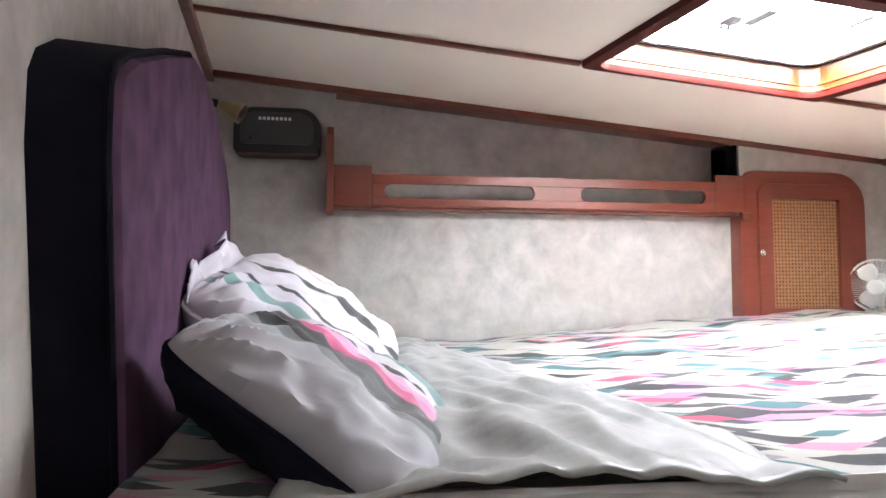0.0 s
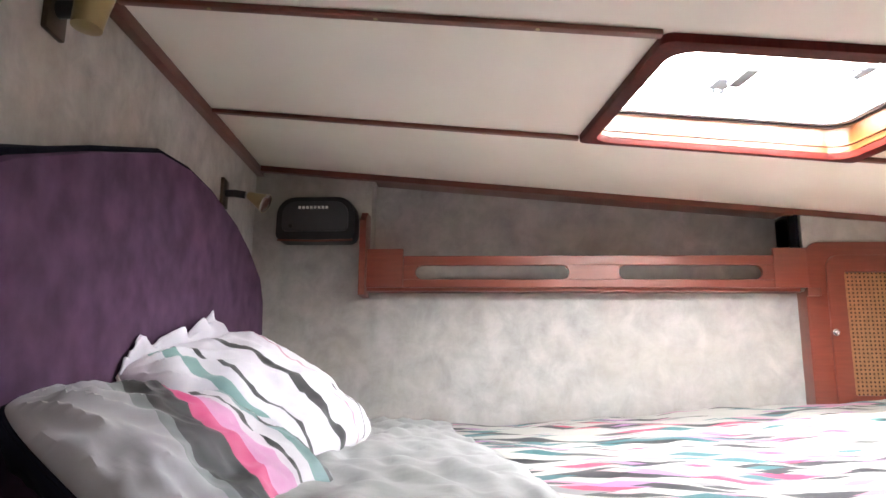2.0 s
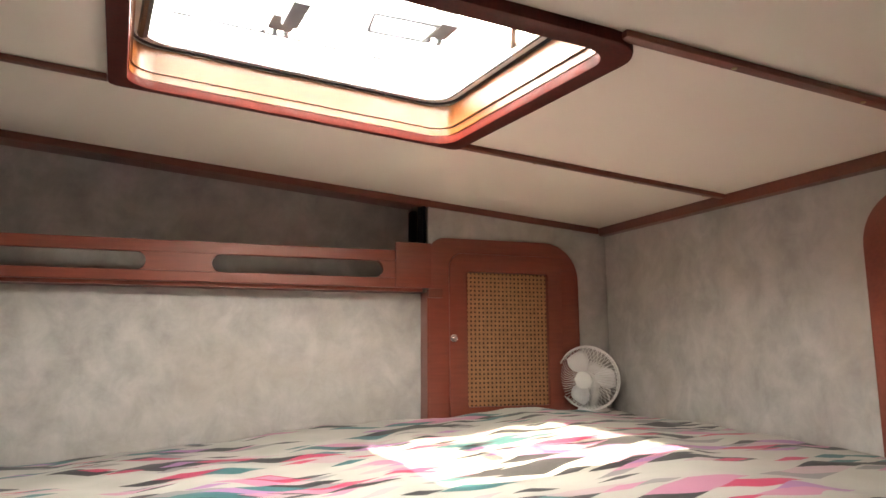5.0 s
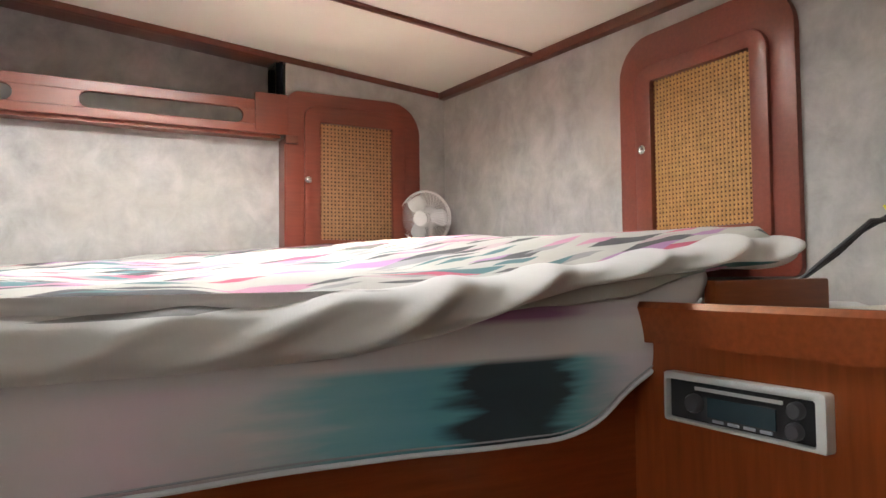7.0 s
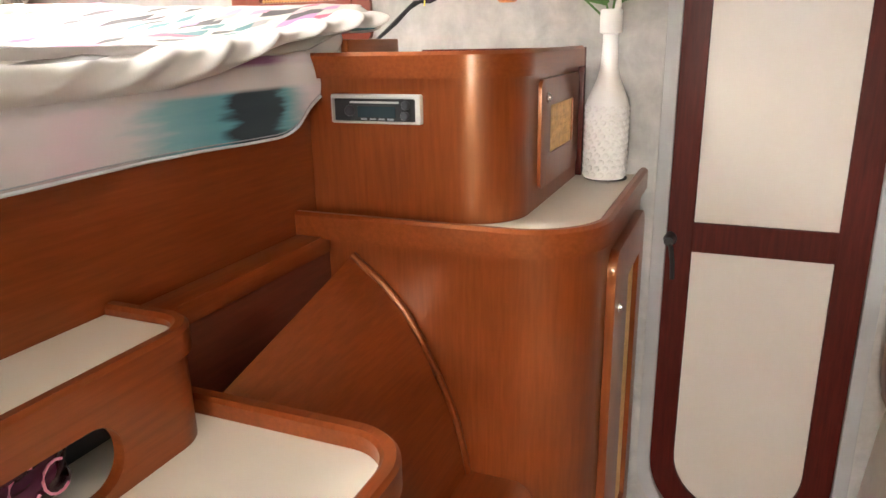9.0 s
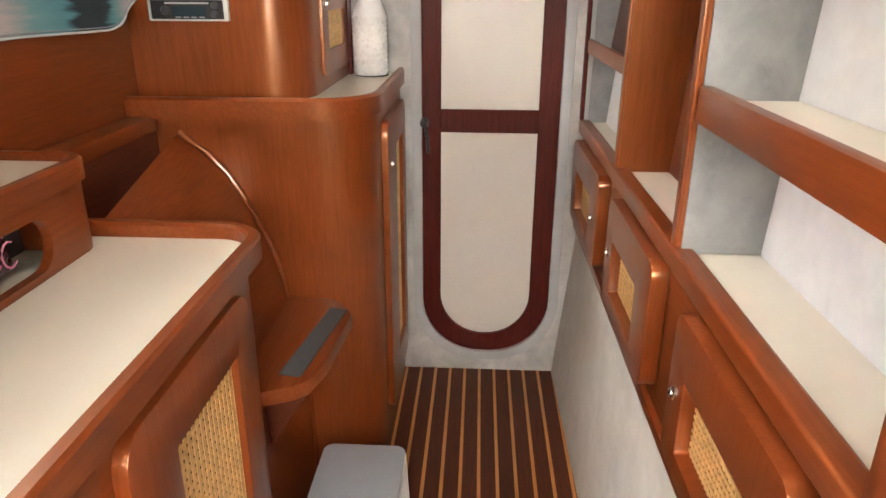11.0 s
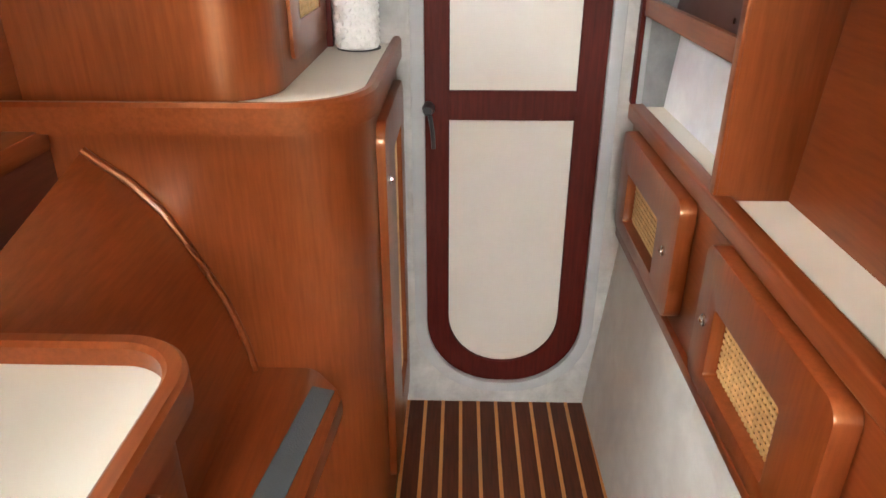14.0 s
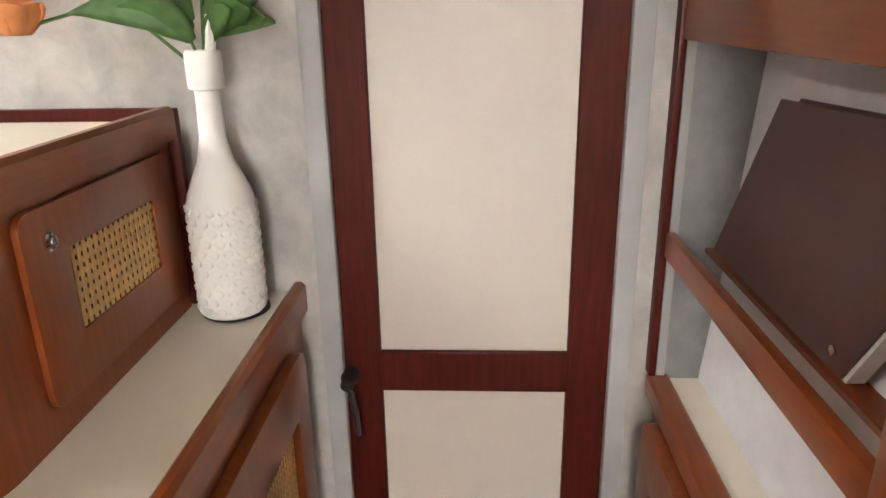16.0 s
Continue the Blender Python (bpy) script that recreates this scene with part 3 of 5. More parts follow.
def sheet_low(x):
    return 1.342 + 0.003 * math.sin(7 * x) + 0.150 * max(0.0, (x - 1.53) / 0.27) ** 1.6


def sheet_at(a, b):
    x = -0.12 + 1.92 * a
    low = sheet_low(x)
    top = between(x, (1.45, 1.60, 1.84), (1.515, 1.536, 1.556))
    z = top + (low - top) * b
    y = 0.447 - 0.020 * b * (0.6 + 0.4 * math.sin(11 * x + 3 * b)) - 0.007 * math.sin(44 * x - 5 * b) * (0.12 + hump(x, 0, 1.72, 0, 0.14, 1))
    return x, y, z, x, 1.515 - z


m, nt, p = material("sheet_print")
uvn = nt.nodes.new("ShaderNodeUVMap")
sp = nt.nodes.new("ShaderNodeSeparateXYZ")
nz = node(nt, "ShaderNodeTexNoise", Scale=14.0, Detail=3.0)
mp = nt.nodes.new("ShaderNodeMapping")
mp.inputs["Scale"].default_value = (0.35, 3.0, 1)
nt.links.new(uvn.outputs[0], mp.inputs[0])
nt.links.new(mp.outputs[0], nz.inputs[0])
nt.links.new(uvn.outputs[0], sp.inputs[0])
ad = nt.nodes.new("ShaderNodeMath")
ad.operation = "MULTIPLY_ADD"
nt.links.new(nz.outputs[0], ad.inputs[0])
ad.inputs[1].default_value = 0.16
nt.links.new(sp.outputs[0], ad.inputs[2])
along = ramp(nt, ad.outputs[0], [(0.0, (0.55, 0.53, 0.51)), (0.57, (0.55, 0.52, 0.51)), (0.63, (0.62, 0.50, 0.54)), (0.68, (0.55, 0.54, 0.55)), (0.72, (0.20, 0.42, 0.46)),
                                 (0.79, (0.10, 0.33, 0.39)), (0.812, (0.025, 0.04, 0.05)), (0.87, (0.03, 0.05, 0.06)), (0.885, (0.12, 0.34, 0.38)), (0.935, (0.60, 0.55, 0.58))])
ad.inputs[2].default_value = 0
sc = nt.nodes.new("ShaderNodeMath")
sc.operation = "MULTIPLY"
sc.inputs[1].default_value = 0.535
nt.links.new(ad.outputs[0], sc.inputs[0])
for l in list(nt.links):
    if l.to_node.type == "VALTORGB" and l.from_node == ad:
        nt.links.new(sc.outputs[0], l.to_socket)
band = ramp(nt, sp.outputs[1], [(0.0, (0, 0, 0)), (0.078, (0, 0, 0)), (0.086, (1, 1, 1)), (0.170, (1, 1, 1))])
stripe = ramp(nt, sp.outputs[1], [(0.0, (0, 0, 0)), (0.020, (0, 0, 0)), (0.024, (1, 1, 1)), (0.036, (1, 1, 1)), (0.042, (0, 0, 0))])
far_half = ramp(nt, sc.outputs[0], [(0.0, (0, 0, 0)), (0.70, (0, 0, 0)), (0.74, (1, 1, 1)), (0.86, (1, 1, 1)), (0.90, (0.2, 0.2, 0.2))])
cloth = mixed(nt, mixed(nt, 1.0, stripe, far_half, "MULTIPLY"), (0.56, 0.54, 0.53), (0.32, 0.15, 0.28))
nt.links.new(mixed(nt, band, cloth, along), p.inputs["Base Color"])
p.inputs["Roughness"].default_value = 0.9
SHEET_PRINT = m
sheet_mesh("hanging_sheet", 180, 16, sheet_at, SHEET_PRINT, SHEET_OB)
part("hem", tube([(q[0], q[1] - 0.002, q[2] + 0.002) for q in (sheet_at(i / 120, 1.0) for i in range(121))], 0.0028, 6), TOWEL, SHEET_OB, "white stitched hem", True)
part("hem_stitch", tube([(q[0], q[1] - 0.003, q[2] + 0.009) for q in (sheet_at(i / 120, 1.0) for i in range(115))], 0.0011, 5), GREY_PLASTIC, SHEET_OB, "dark stitched line", True)

# headboard cushion against the west bulkhead
HB = thing("headboard_cushion", "purple velour headboard cushion with navy sides leaning on the bulkhead", "cushion")
shape = [(0.550, 1.47), (0.468, 1.86), (0.470, 1.93), (0.490, 1.958), (0.553, 1.99), (0.762, 2.068), (1.03, 2.156), (1.20, 2.172), (1.38, 2.165), (1.60, 2.13), (1.75, 2.085), (1.90, 2.02), (1.95, 1.95), (1.965, 1.85), (1.965, 1.47)]
part("side_band", prism(shape, "x", -0.149, -0.058), NAVY, HB, "navy velour side", True)
inner = [(1.22 + (u - 1.22) * 0.992, v - 0.004) for u, v in shape]
part("front_face", prism(inner, "x", -0.058, -0.040, bevel=0.012), PURPLE, HB, "purple velour front", True)
part("piping", tube([(-0.056, u, v) for u, v in shape], 0.005), NAVY, HB, smooth=True)
for o in HB.children:
    for v in o.data.vertices:
        f = (v.co.x + 0.149) / 0.109
        u = v.co.y
        v.co.x = (1 - f) * (west_x(u) + 0.002) + f * (0.047 - 0.08 * u)
        v.co.y -= 0.05 * (1 - f) * min(1.0, max(0.0, (0.85 - u) / 0.3))


def pillow(name, label, m, w, d, h, mat, edge_mat, seed, skew=0.0):
    ob = thing(name, label, "pillow", "pillows on the berth")

    def side(sign):
        def at(a, b):
            u, v = 2 * a - 1, 2 * b - 1
            t = max(0.0, (1 - u * u) * (1 - v * v)) ** 0.42
            trim = 1 - 0.11 * (u * v) ** 4
            pinch = 1 - 0.07 * (1 - abs(v)) * abs(u) ** 3
            wr = 0.020 * noise.noise((u * 2.6 + seed, v * 2.6, sign)) + 0.006 * (0.5 - abs(noise.noise((u * 3.5 + v * 2.5 + seed, v * 6 - u * 2, sign)))) * 2 + 0.002 * noise.noise((u * 11, v * 11 + seed, sign))
            reach = math.hypot(u + 1, v + 1)
            crease = math.sin(math.atan2(v + 1.02, u + 1.02) * 9 + 2.0 * noise.noise((u * 1.5, v * 1.5, seed)))
            wr += 0.011 * (1 - abs(crease)) * min(1, reach * 3) * max(0.0, 1.5 - reach)
            q = m @ Vector((u * w / 2 * pinch * trim, v * d / 2 * trim * (1 - 0.07 * (1 - abs(u)) * abs(v) ** 3), sign * (t * h / 2 + wr * min(1, t * 2))))
            return q.x, q.y, q.z, a * w, b * d + skew * a * w
        return at

    sheet_mesh("upper_side", 72, 60, side(1), mat, ob, thick=0.003)
    sheet_mesh("lower_side", 40, 32, side(-1), edge_mat, ob, thick=0.003)
    corners = []
    for k in range(4):
        for i in range(24):
            f = -1 + 2 * i / 24
            u, v = ((f, -1), (1, f), (-f, 1), (-1, -f))[k]
            pu = 1 - 0.07 * (1 - abs(v)) * abs(u) ** 3
            pv = 1 - 0.07 * (1 - abs(u)) * abs(v) ** 3
            tr = 1 - 0.11 * (u * v) ** 4
            corners.append(m @ Vector((u * w / 2 * pu * tr, v * d / 2 * pv * tr, 0)))
    part("piping", tube(corners, 0.004, 6, closed=True), PAPER if edge_mat is mat else NAVY, ob, "piped edge", True)
    return ob


WHITE_M = pose(0.165, 1.13, 1.645, 13, 31, 0)
GREY_M = pose(0.240, 0.690, 1.556, -3, 33, -19)
PW = pillow("pillow", "white pillow with black and teal stripes leaning on the headboard", WHITE_M, 0.42, 0.51, 0.155, PILLOW_WHITE, PILLOW_WHITE, 3.0, 0.15)
PG = pillow("pillow", "grey pillow with black and pink stripes leaning on another pillow", GREY_M, 0.39, 0.47, 0.145, PILLOW_GREY, NAVY, 1.0, 0.10)


def case_flap(parent, m, w, d, reach, mat, seed, corner):
    """Loose open end of a pillowcase, crumpled, with one corner standing out."""
    def at(a, b):
        v = 2 * a - 1
        out = reach * b * (0.62 + 0.38 * (abs(v + corner) / 2) ** 1.5 + 0.25 * noise.noise((a * 5, seed, 0)))
        x = -w / 2 * (0.95 - 0.10 * (1 - v * v)) - out
        y = v * d / 2 * (0.93 - 0.16 * b)
        z = 0.03 * b + b * (0.014 * math.sin(a * 21 + 3 * b + seed) + 0.03 * noise.noise((a * 7, b * 3, seed)))
        q = m @ Vector((x, y, z))
        return q.x, q.y, q.z, 0.05 + 0.1 * b, 0.235 + 0.02 * a
    ob = sheet_mesh("case_flap", 60, 12, at, mat, parent, "loose crumpled pillowcase end", thick=0.003)
    for v in ob.data.vertices:
        v.co.x = max(v.co.x, 0.056 - 0.08 * v.co.y)
    return ob


case_flap(PW, WHITE_M, 0.42, 0.51, 0.070, PILLOW_WHITE, 2.0, 1.0)

# small shelf with a slotted front along the hull side
RACK = thing("wall_shelf", "varnished red-brown wall shelf with slotted front over the berth", "shelf")
FY = 2.088


def slotted(x0, x1, z0, z1, slots):
    """A board with long round-ended slots: strips above and below, and webs between."""
    bm = bmesh.new()
    zs0, zs1 = slots[0][2], slots[0][3]
    xs = [x0] + [q for s in slots for q in (s[0], s[1])] + [x1]
    for k in range(0, len(xs), 2):
        n = 8
        l, r = xs[k], xs[k + 1]
        rad = (zs1 - zs0) / 2
        if k == 0:
            pts = [(l, zs1), (l, zs0)]
        else:
            pts = [(l - rad + rad * math.sin(math.pi * i / n), zs1 - rad + rad * math.cos(math.pi * i / n)) for i in range(n + 1)]
        if k + 2 < len(xs):
            pts += [(r + rad - rad * math.sin(math.pi * i / n), zs0 + rad - rad * math.cos(math.pi * i / n)) for i in range(n + 1)]
        else:
            pts += [(r, zs0), (r, zs1)]
        prism(pts, "y", FY, FY + 0.018, bm=bm)
    add_box(bm, x0, x1, FY, FY + 0.018, z0, zs0, 0.003)
    add_box(bm, x0, x1, FY, FY + 0.018, zs1, z1, 0.003)
    return bm


part("fiddle_front", slotted(0.335, 1.60, 2.014, 2.126, [(0.378, 0.912, 2.043, 2.092), (1.080, 1.562, 2.043, 2.092)]), RED_WOOD, RACK, smooth=False)
for x0, x1 in ((0.205, 0.3345), (1.6005, 1.712)):
    part("end_block", box(x0, x1, FY, FY + 0.018, 2.014, 2.152, 0.004), RED_WOOD, RACK, smooth=True)
part("shelf_board", box(0.205, 1.689, FY + 0.0185, 2.2695, 2.004, 2.018), RED_WOOD, RACK)
part("end_board", prism([(2.06, 1.985), (2.1595, 1.985), (2.1595, 2.285), (2.10, 2.285), (2.06, 2.25)], "x", 0.182, 0.2045, bevel=0.003), RED_WOOD, RACK, smooth=True)
part("locker_cheek", box(1.6995, 1.707, 2.092, 2.1595, 1.48, 2.003), RED_WOOD, RACK)
part("end_bracket", box(1.70, 1.745, FY - 0.01, 2.104, 1.985, 2.012, 0.004), TRIM_WOOD, RACK)
# near-black colour here paints the shade at the recess end
part("recess_cheek", box(1.690, 1.699, 2.104, 2.2695, 2.02, 2.28), NAVY, RACK, "shelf recess end coloured near-black for its shade")


def locker_door(name, axis, sign, face, u0, u1, v0, v1, cane, radii, label, knob_at, proud=0.022, outer=None, group="", cane_pitch=0.0132, parent=None, weave=None):
    """A wooden locker door with a cane panel; sign points from the wall to the viewer."""
    ob = parent or thing(name, label, "locker door", group)
    if outer:
        part("surround", prism(rounded(*outer[:4], outer[4], 8), axis, face, face + sign * 0.014, hole=rounded(u0 + 0.002, u1 - 0.002, v0 + 0.002, v1 - 0.002, radii, 8), bevel=0.004), RED_WOOD, ob, smooth=True)
    hole = rounded(*cane, 0.006, 8)
    mat = MAHOGANY_UP if parent else RED_WOOD
    ob = part("door" if parent else "door_frame", prism(rounded(u0, u1, v0, v1, radii, 8), axis, face + sign * 0.001, face + sign * proud, hole=hole, bevel=0.005 if proud > 0.02 else 0.002), mat, ob, label if parent else "", smooth=True)
    c = (cane[0] - 0.004, cane[1] + 0.004, cane[2] - 0.004, cane[3] + 0.004)
    tagged(part("cane_panel", cane_sheet(axis, *c, face + sign * proud * (0.3 if proud > 0.02 else 0.45), pitch=cane_pitch, width=cane_pitch * 0.54), weave or CANE, ob, "woven honey-coloured cane"), kind="stuff")
    lo, hi = sorted((face + sign * 0.0015, face + sign * 0.003))
    # dark sheet painted as the shade seen through the cane's holes
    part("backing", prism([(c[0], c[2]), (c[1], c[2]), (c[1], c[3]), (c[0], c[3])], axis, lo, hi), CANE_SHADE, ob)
    place = {"x": (face + sign * proud, *knob_at), "y": (knob_at[0], face + sign * proud, knob_at[1])}[axis]
    way = {"x": (sign, 0, 0), "y": (0, sign, 0)}[axis]
    knob(ob, place, way)
    return ob


locker_door("locker_door", "y", -1, 2.104, 1.768, 2.150, 1.50, 2.125, (1.826, 2.10, 1.66, 2.067), (0.02, 0.02, 0.045, 0.045), "red-brown locker door with a cane panel in the berth corner", (1.780, 1.864), group="cane locker doors round the berth",
            outer=(1.706, 2.215, 1.48, 2.172, (0.0, 0.0, 0.12, 0.05)), weave=CANE_BROWN)
locker_door("locker_door", "x", -1, EAST, 0.698, 1.075, 1.585, 2.045, (0.742, 1.022, 1.634, 2.005), (0.03, 0.03, 0.05, 0.05), "red-brown locker door with a cane panel in the end bulkhead", (1.05, 1.838),
            outer=(0.640, 1.135, 1.52, 2.125, (0.02, 0.02, 0.10, 0.10)), weave=CANE_HONEY, cane_pitch=0.0105, group="cane locker doors round the berth")

# ---- deck hatch over the berth ----
HATCH = thing("deck_hatch", "square deck hatch with varnished orange-brown well and clear lid, shut", "hatch")
t_out = rounded(HX0 - 0.030, HX1 + 0.030, HY0 - 0.036, HY1 + 0.016, (0.025, 0.065, 0.02, 0.02), 7)
# door wood is darker than the battens: paints in the ring's backlit shade
part("trim_ring", follow_ceiling(prism(t_out, "z", 0.0, -0.018, hole=rounded(HX0 + 0.004, HX1 - 0.004, HY0 + 0.004, HY1 - 0.004, 0.05, 7), bevel=0.005)), DOOR_WOOD, HATCH, smooth=True)
part("well", follow_ceiling(prism(rounded(HX0 - 0.03, HX1 + 0.03, HY0 - 0.03, HY1 + 0.03, 0.05, 7), "z", 0.0305, 0.068, hole=rounded(HX0 + 0.001, HX1 - 0.001, HY0 + 0.001, HY1 - 0.001, 0.05, 7))), HATCH_WOOD, HATCH, smooth=True)
part("well_lining", follow_ceiling(prism(rounded(HX0 - 0.0005, HX1 + 0.0005, HY0 - 0.0005, HY1 + 0.0005, 0.05, 7), "z", 0.0, 0.067, hole=rounded(HX0 + 0.006, HX1 - 0.006, HY0 + 0.006, HY1 - 0.006, 0.046, 7))), HATCH_WOOD, HATCH, smooth=True)
part("well_bead", follow_ceiling(prism(rounded(HX0 + 0.0062, HX1 - 0.0062, HY0 + 0.0062, HY1 - 0.0062, 0.045, 7), "z", 0.016, 0.021, hole=rounded(HX0 + 0.010, HX1 - 0.010, HY0 + 0.010, HY1 - 0.010, 0.043, 7))), HATCH_WOOD, HATCH, smooth=True)
part("gasket", follow_ceiling(prism(rounded(HX0 + 0.004, HX1 - 0.004, HY0 + 0.004, HY1 - 0.004, 0.06, 7), "z", 0.069, 0.072, hole=rounded(HX0 + 0.010, HX1 - 0.010, HY0 + 0.010, HY1 - 0.010, 0.055, 7))), BLACK, HATCH, "black rubber seal")
part("lid_frame", follow_ceiling(prism(rounded(HX0 - 0.02, HX1 + 0.02, HY0 - 0.02, HY1 + 0.02, 0.06, 7), "z", 0.073, 0.096, hole=rounded(HX0 + 0.024, HX1 - 0.024, HY0 + 0.024, HY1 - 0.024, 0.05, 7))), PAPER, HATCH, "white lid frame")
part("inner_seal", follow_ceiling(prism(rounded(HX0 + 0.022, HX1 - 0.022, HY0 + 0.022, HY1 - 0.022, 0.055, 7), "z", 0.070, 0.0725, hole=rounded(HX0 + 0.026, HX1 - 0.026, HY0 + 0.026, HY1 - 0.026, 0.05, 7))), DARK_GREY, HATCH)
pane = part("pane", follow_ceiling(prism(rounded(HX0 + 0.02, HX1 - 0.02, HY0 + 0.02, HY1 - 0.02, 0.05, 7), "z", 0.0965, 0.102)), ACRYLIC, HATCH, "clear acrylic lid")
pane.visible_shadow = False


def hatch_dog(x, y, loop):
    body = part("latch", follow_ceiling(box(x - 0.022, x + 0.022, y - 0.03, y + 0.03, 0.070, 0.0962, 0.006)), GREY_PLASTIC, HATCH, "grey hatch latch", True)
    for k in range(3):
        part("lug", follow_ceiling(box(x - 0.030 + 0.02 * k, x - 0.022 + 0.02 * k, y + 0.0305, y + 0.045, 0.066, 0.080, 0.002)), GREY_PLASTIC, body)
    if loop:
        ring_ = [(x - 0.125, y - 0.035), (x - 0.022, y - 0.045), (x - 0.022, y + 0.02), (x - 0.115, y + 0.03)]
        part("loop_handle", tube([(u, w, ceiling_z(u, w) + 0.06) for u, w in ring_], 0.006, 8, closed=True), GREY_PLASTIC, body, smooth=True)
    else:
        part("lever", follow_ceiling(box(x - 0.012, x + 0.016, y - 0.14, y - 0.045, 0.045, 0.062, 0.005)), GREY_PLASTIC, body, smooth=True)


hatch_dog(1.185, 1.265, False)
hatch_dog(1.425, 1.155, True)
part("strut", tube([(0.965, 1.40, ceiling_z(0.965, 1.40) + 0.055), (0.975, 1.18, ceiling_z(0.975, 1.18) + 0.08)], 0.010), BLACK, HATCH, "black support strut", True)
part("hatch_bar", follow_ceiling(box(HX0 + 0.03, 1.42, 1.352, 1.360, 0.088, 0.0955, 0.002)), GREY_PLASTIC, HATCH)
part("wooden_prop", tube([(1.51, 1.06, ceiling_z(1.51, 1.06) + 0.09), (1.585, 1.20, ceiling_z(1.585, 1.2) + 0.088)], 0.005), HATCH_WOOD, HATCH, smooth=True)
for o in HATCH.children_recursive:
    for v in o.data.vertices:
        dx = HATCH_SKEW * (v.co.y - 1.2)
        v.co.x += dx
        v.co.z -= 0.0933 * dx

# backdrop of bright sky seen through the hatch
bm = bmesh.new()
ring = [[bm.verts.new((60 * math.cos(2 * math.pi * i / 48), 60 * math.sin(2 * math.pi * i / 48), z)) for i in range(48)] for z in (-2, 46)]
for i in range(48):
    bm.faces.new((ring[0][i], ring[0][(i + 1) % 48], ring[1][(i + 1) % 48], ring[1][i]))
part("backdrop", bm, GLARE, None, "hazy bright sky around the boat", False, "structure", "sky")

# ---- counter with cane door, and the step box on it ----
COUNTER = thing("counter_cabinet", "varnished red-brown galley counter with raised rim and cane door", "cabinet")
CZ, CF = 0.976, 0.002
part("body", prism(rounded(-0.149, 1.150, CF, FRONT - 0.002, (0, 0.07, 0, 0), 8), "z", 0.0, CZ - 0.015), MAHOGANY, COUNTER, smooth=True)
part("worktop", prism(rounded(-0.149, 1.158, CF - 0.012, FRONT - 0.002, (0, 0.07, 0, 0), 8), "z", CZ - 0.014, CZ), LAMINATE, COUNTER, "cream laminate top")
# rim along the front, round the corner and up the end


def rim_band(x_end, y_front, thick, y_back, x_start, z0, z1, mat, parent, radius=0.10, chamfer=0.006):
    out, inn = [], []
    n = 10
    out.append((x_start, y_front)), inn.append((x_start, y_front + thick))
    for i in range(n + 1):
        t = radians(-90 + 90 * i / n)
        out.append((x_end - radius + radius * math.cos(t), y_front + radius + radius * math.sin(t)))
        r = max(0.012, radius - thick)
        inn.append((x_end - thick - r + r * math.cos(t), y_front + thick + r + r * math.sin(t)))
    out.append((x_end, y_back)), inn.append((x_end - thick, y_back))
    bm = bmesh.new()
    cols = []
    for (ox, oy), (ix, iy) in zip(out, inn):
        k = chamfer / max(1e-6, math.hypot(ox - ix, oy - iy))
        a, b = (ox + (ix - ox) * k, oy + (iy - oy) * k), (ix + (ox - ix) * k, iy + (oy - iy) * k)
        cols.append([bm.verts.new(q) for q in ((ox, oy, z0), (ox, oy, z1 - chamfer), (*a, z1), (*b, z1), (ix, iy, z1 - chamfer), (ix, iy, z0))])
    for c, d in zip(cols, cols[1:]):
        for k in range(6):
            bm.faces.new((c[k], c[(k + 1) % 6], d[(k + 1) % 6], d[k]))
    bm.faces.new(cols[0]), bm.faces.new(cols[-1])
    return part("rim", bm, mat, parent, "rounded wooden rim", True)


rim_band(1.180, -0.028, 0.028, FRONT - 0.003, -0.149, 0.960, 1.006, MAHOGANY, COUNTER)
locker_door("counter_door", "y", -1, CF - 0.0005, 0.560, 1.020, 0.10, 0.935, (0.690, 0.938, 0.20, 0.838), (0.05, 0.05, 0.05, 0.05), "thick red-brown counter door with a tall cane panel", (0.625, 0.60), proud=0.022, parent=COUNTER, cane_pitch=0.0165)
PULL = thing("drawer_front", "red-brown drawer front with a long dark wooden pull", "drawer")
part("front", box(-0.02, 0.530, CF - 0.0065, CF - 0.0005, 0.70, 0.942, 0.003), MAHOGANY, PULL, smooth=True)
part("pull", box(0.12, 0.420, CF - 0.026, CF - 0.007, 0.905, 0.929, 0.008, 3), DOOR_WOOD, PULL, "long dark wooden pull", True)

STEP = thing("step_box", "low red-brown step box with oval cut-out on the counter", "box")
SX, SF = 1.130, 0.290
front_hole = rounded(0.60, 0.972, 0.990, 1.082, 0.042, 10)
front_out = rounded(-0.148, SX - 0.06, CZ + 0.0005, 1.128, 0.0001, 10)
part("front", prism(front_out, "y", SF + 0.018, SF, hole=front_hole), MAHOGANY, STEP)
bm = bmesh.new()
n = 10
for r, d in ((0.06, 0.0),):
    outl = [(SX - 0.06, SF)] + [(SX - 0.06 + 0.06 * math.sin(radians(90 * i / n)), SF + 0.06 - 0.06 * math.cos(radians(90 * i / n))) for i in range(1, n + 1)] + [(SX, FRONT - 0.002), (SX - 0.06, FRONT - 0.002)]
    prism(outl, "z", CZ + 0.0005, 1.128, bm=bm)
part("rounded_end", bm, MAHOGANY, STEP, smooth=True)
part("top", prism(rounded(-0.148, SX - 0.004, SF + 0.004, FRONT - 0.002, (0, 0.055, 0, 0), 8), "z", 1.1285, 1.136), LAMINATE, STEP, "cream laminate top")
rim_band(SX + 0.008, SF - 0.010, 0.024, FRONT - 0.003, -0.148, 1.112, 1.152, MAHOGANY, STEP, radius=0.07)
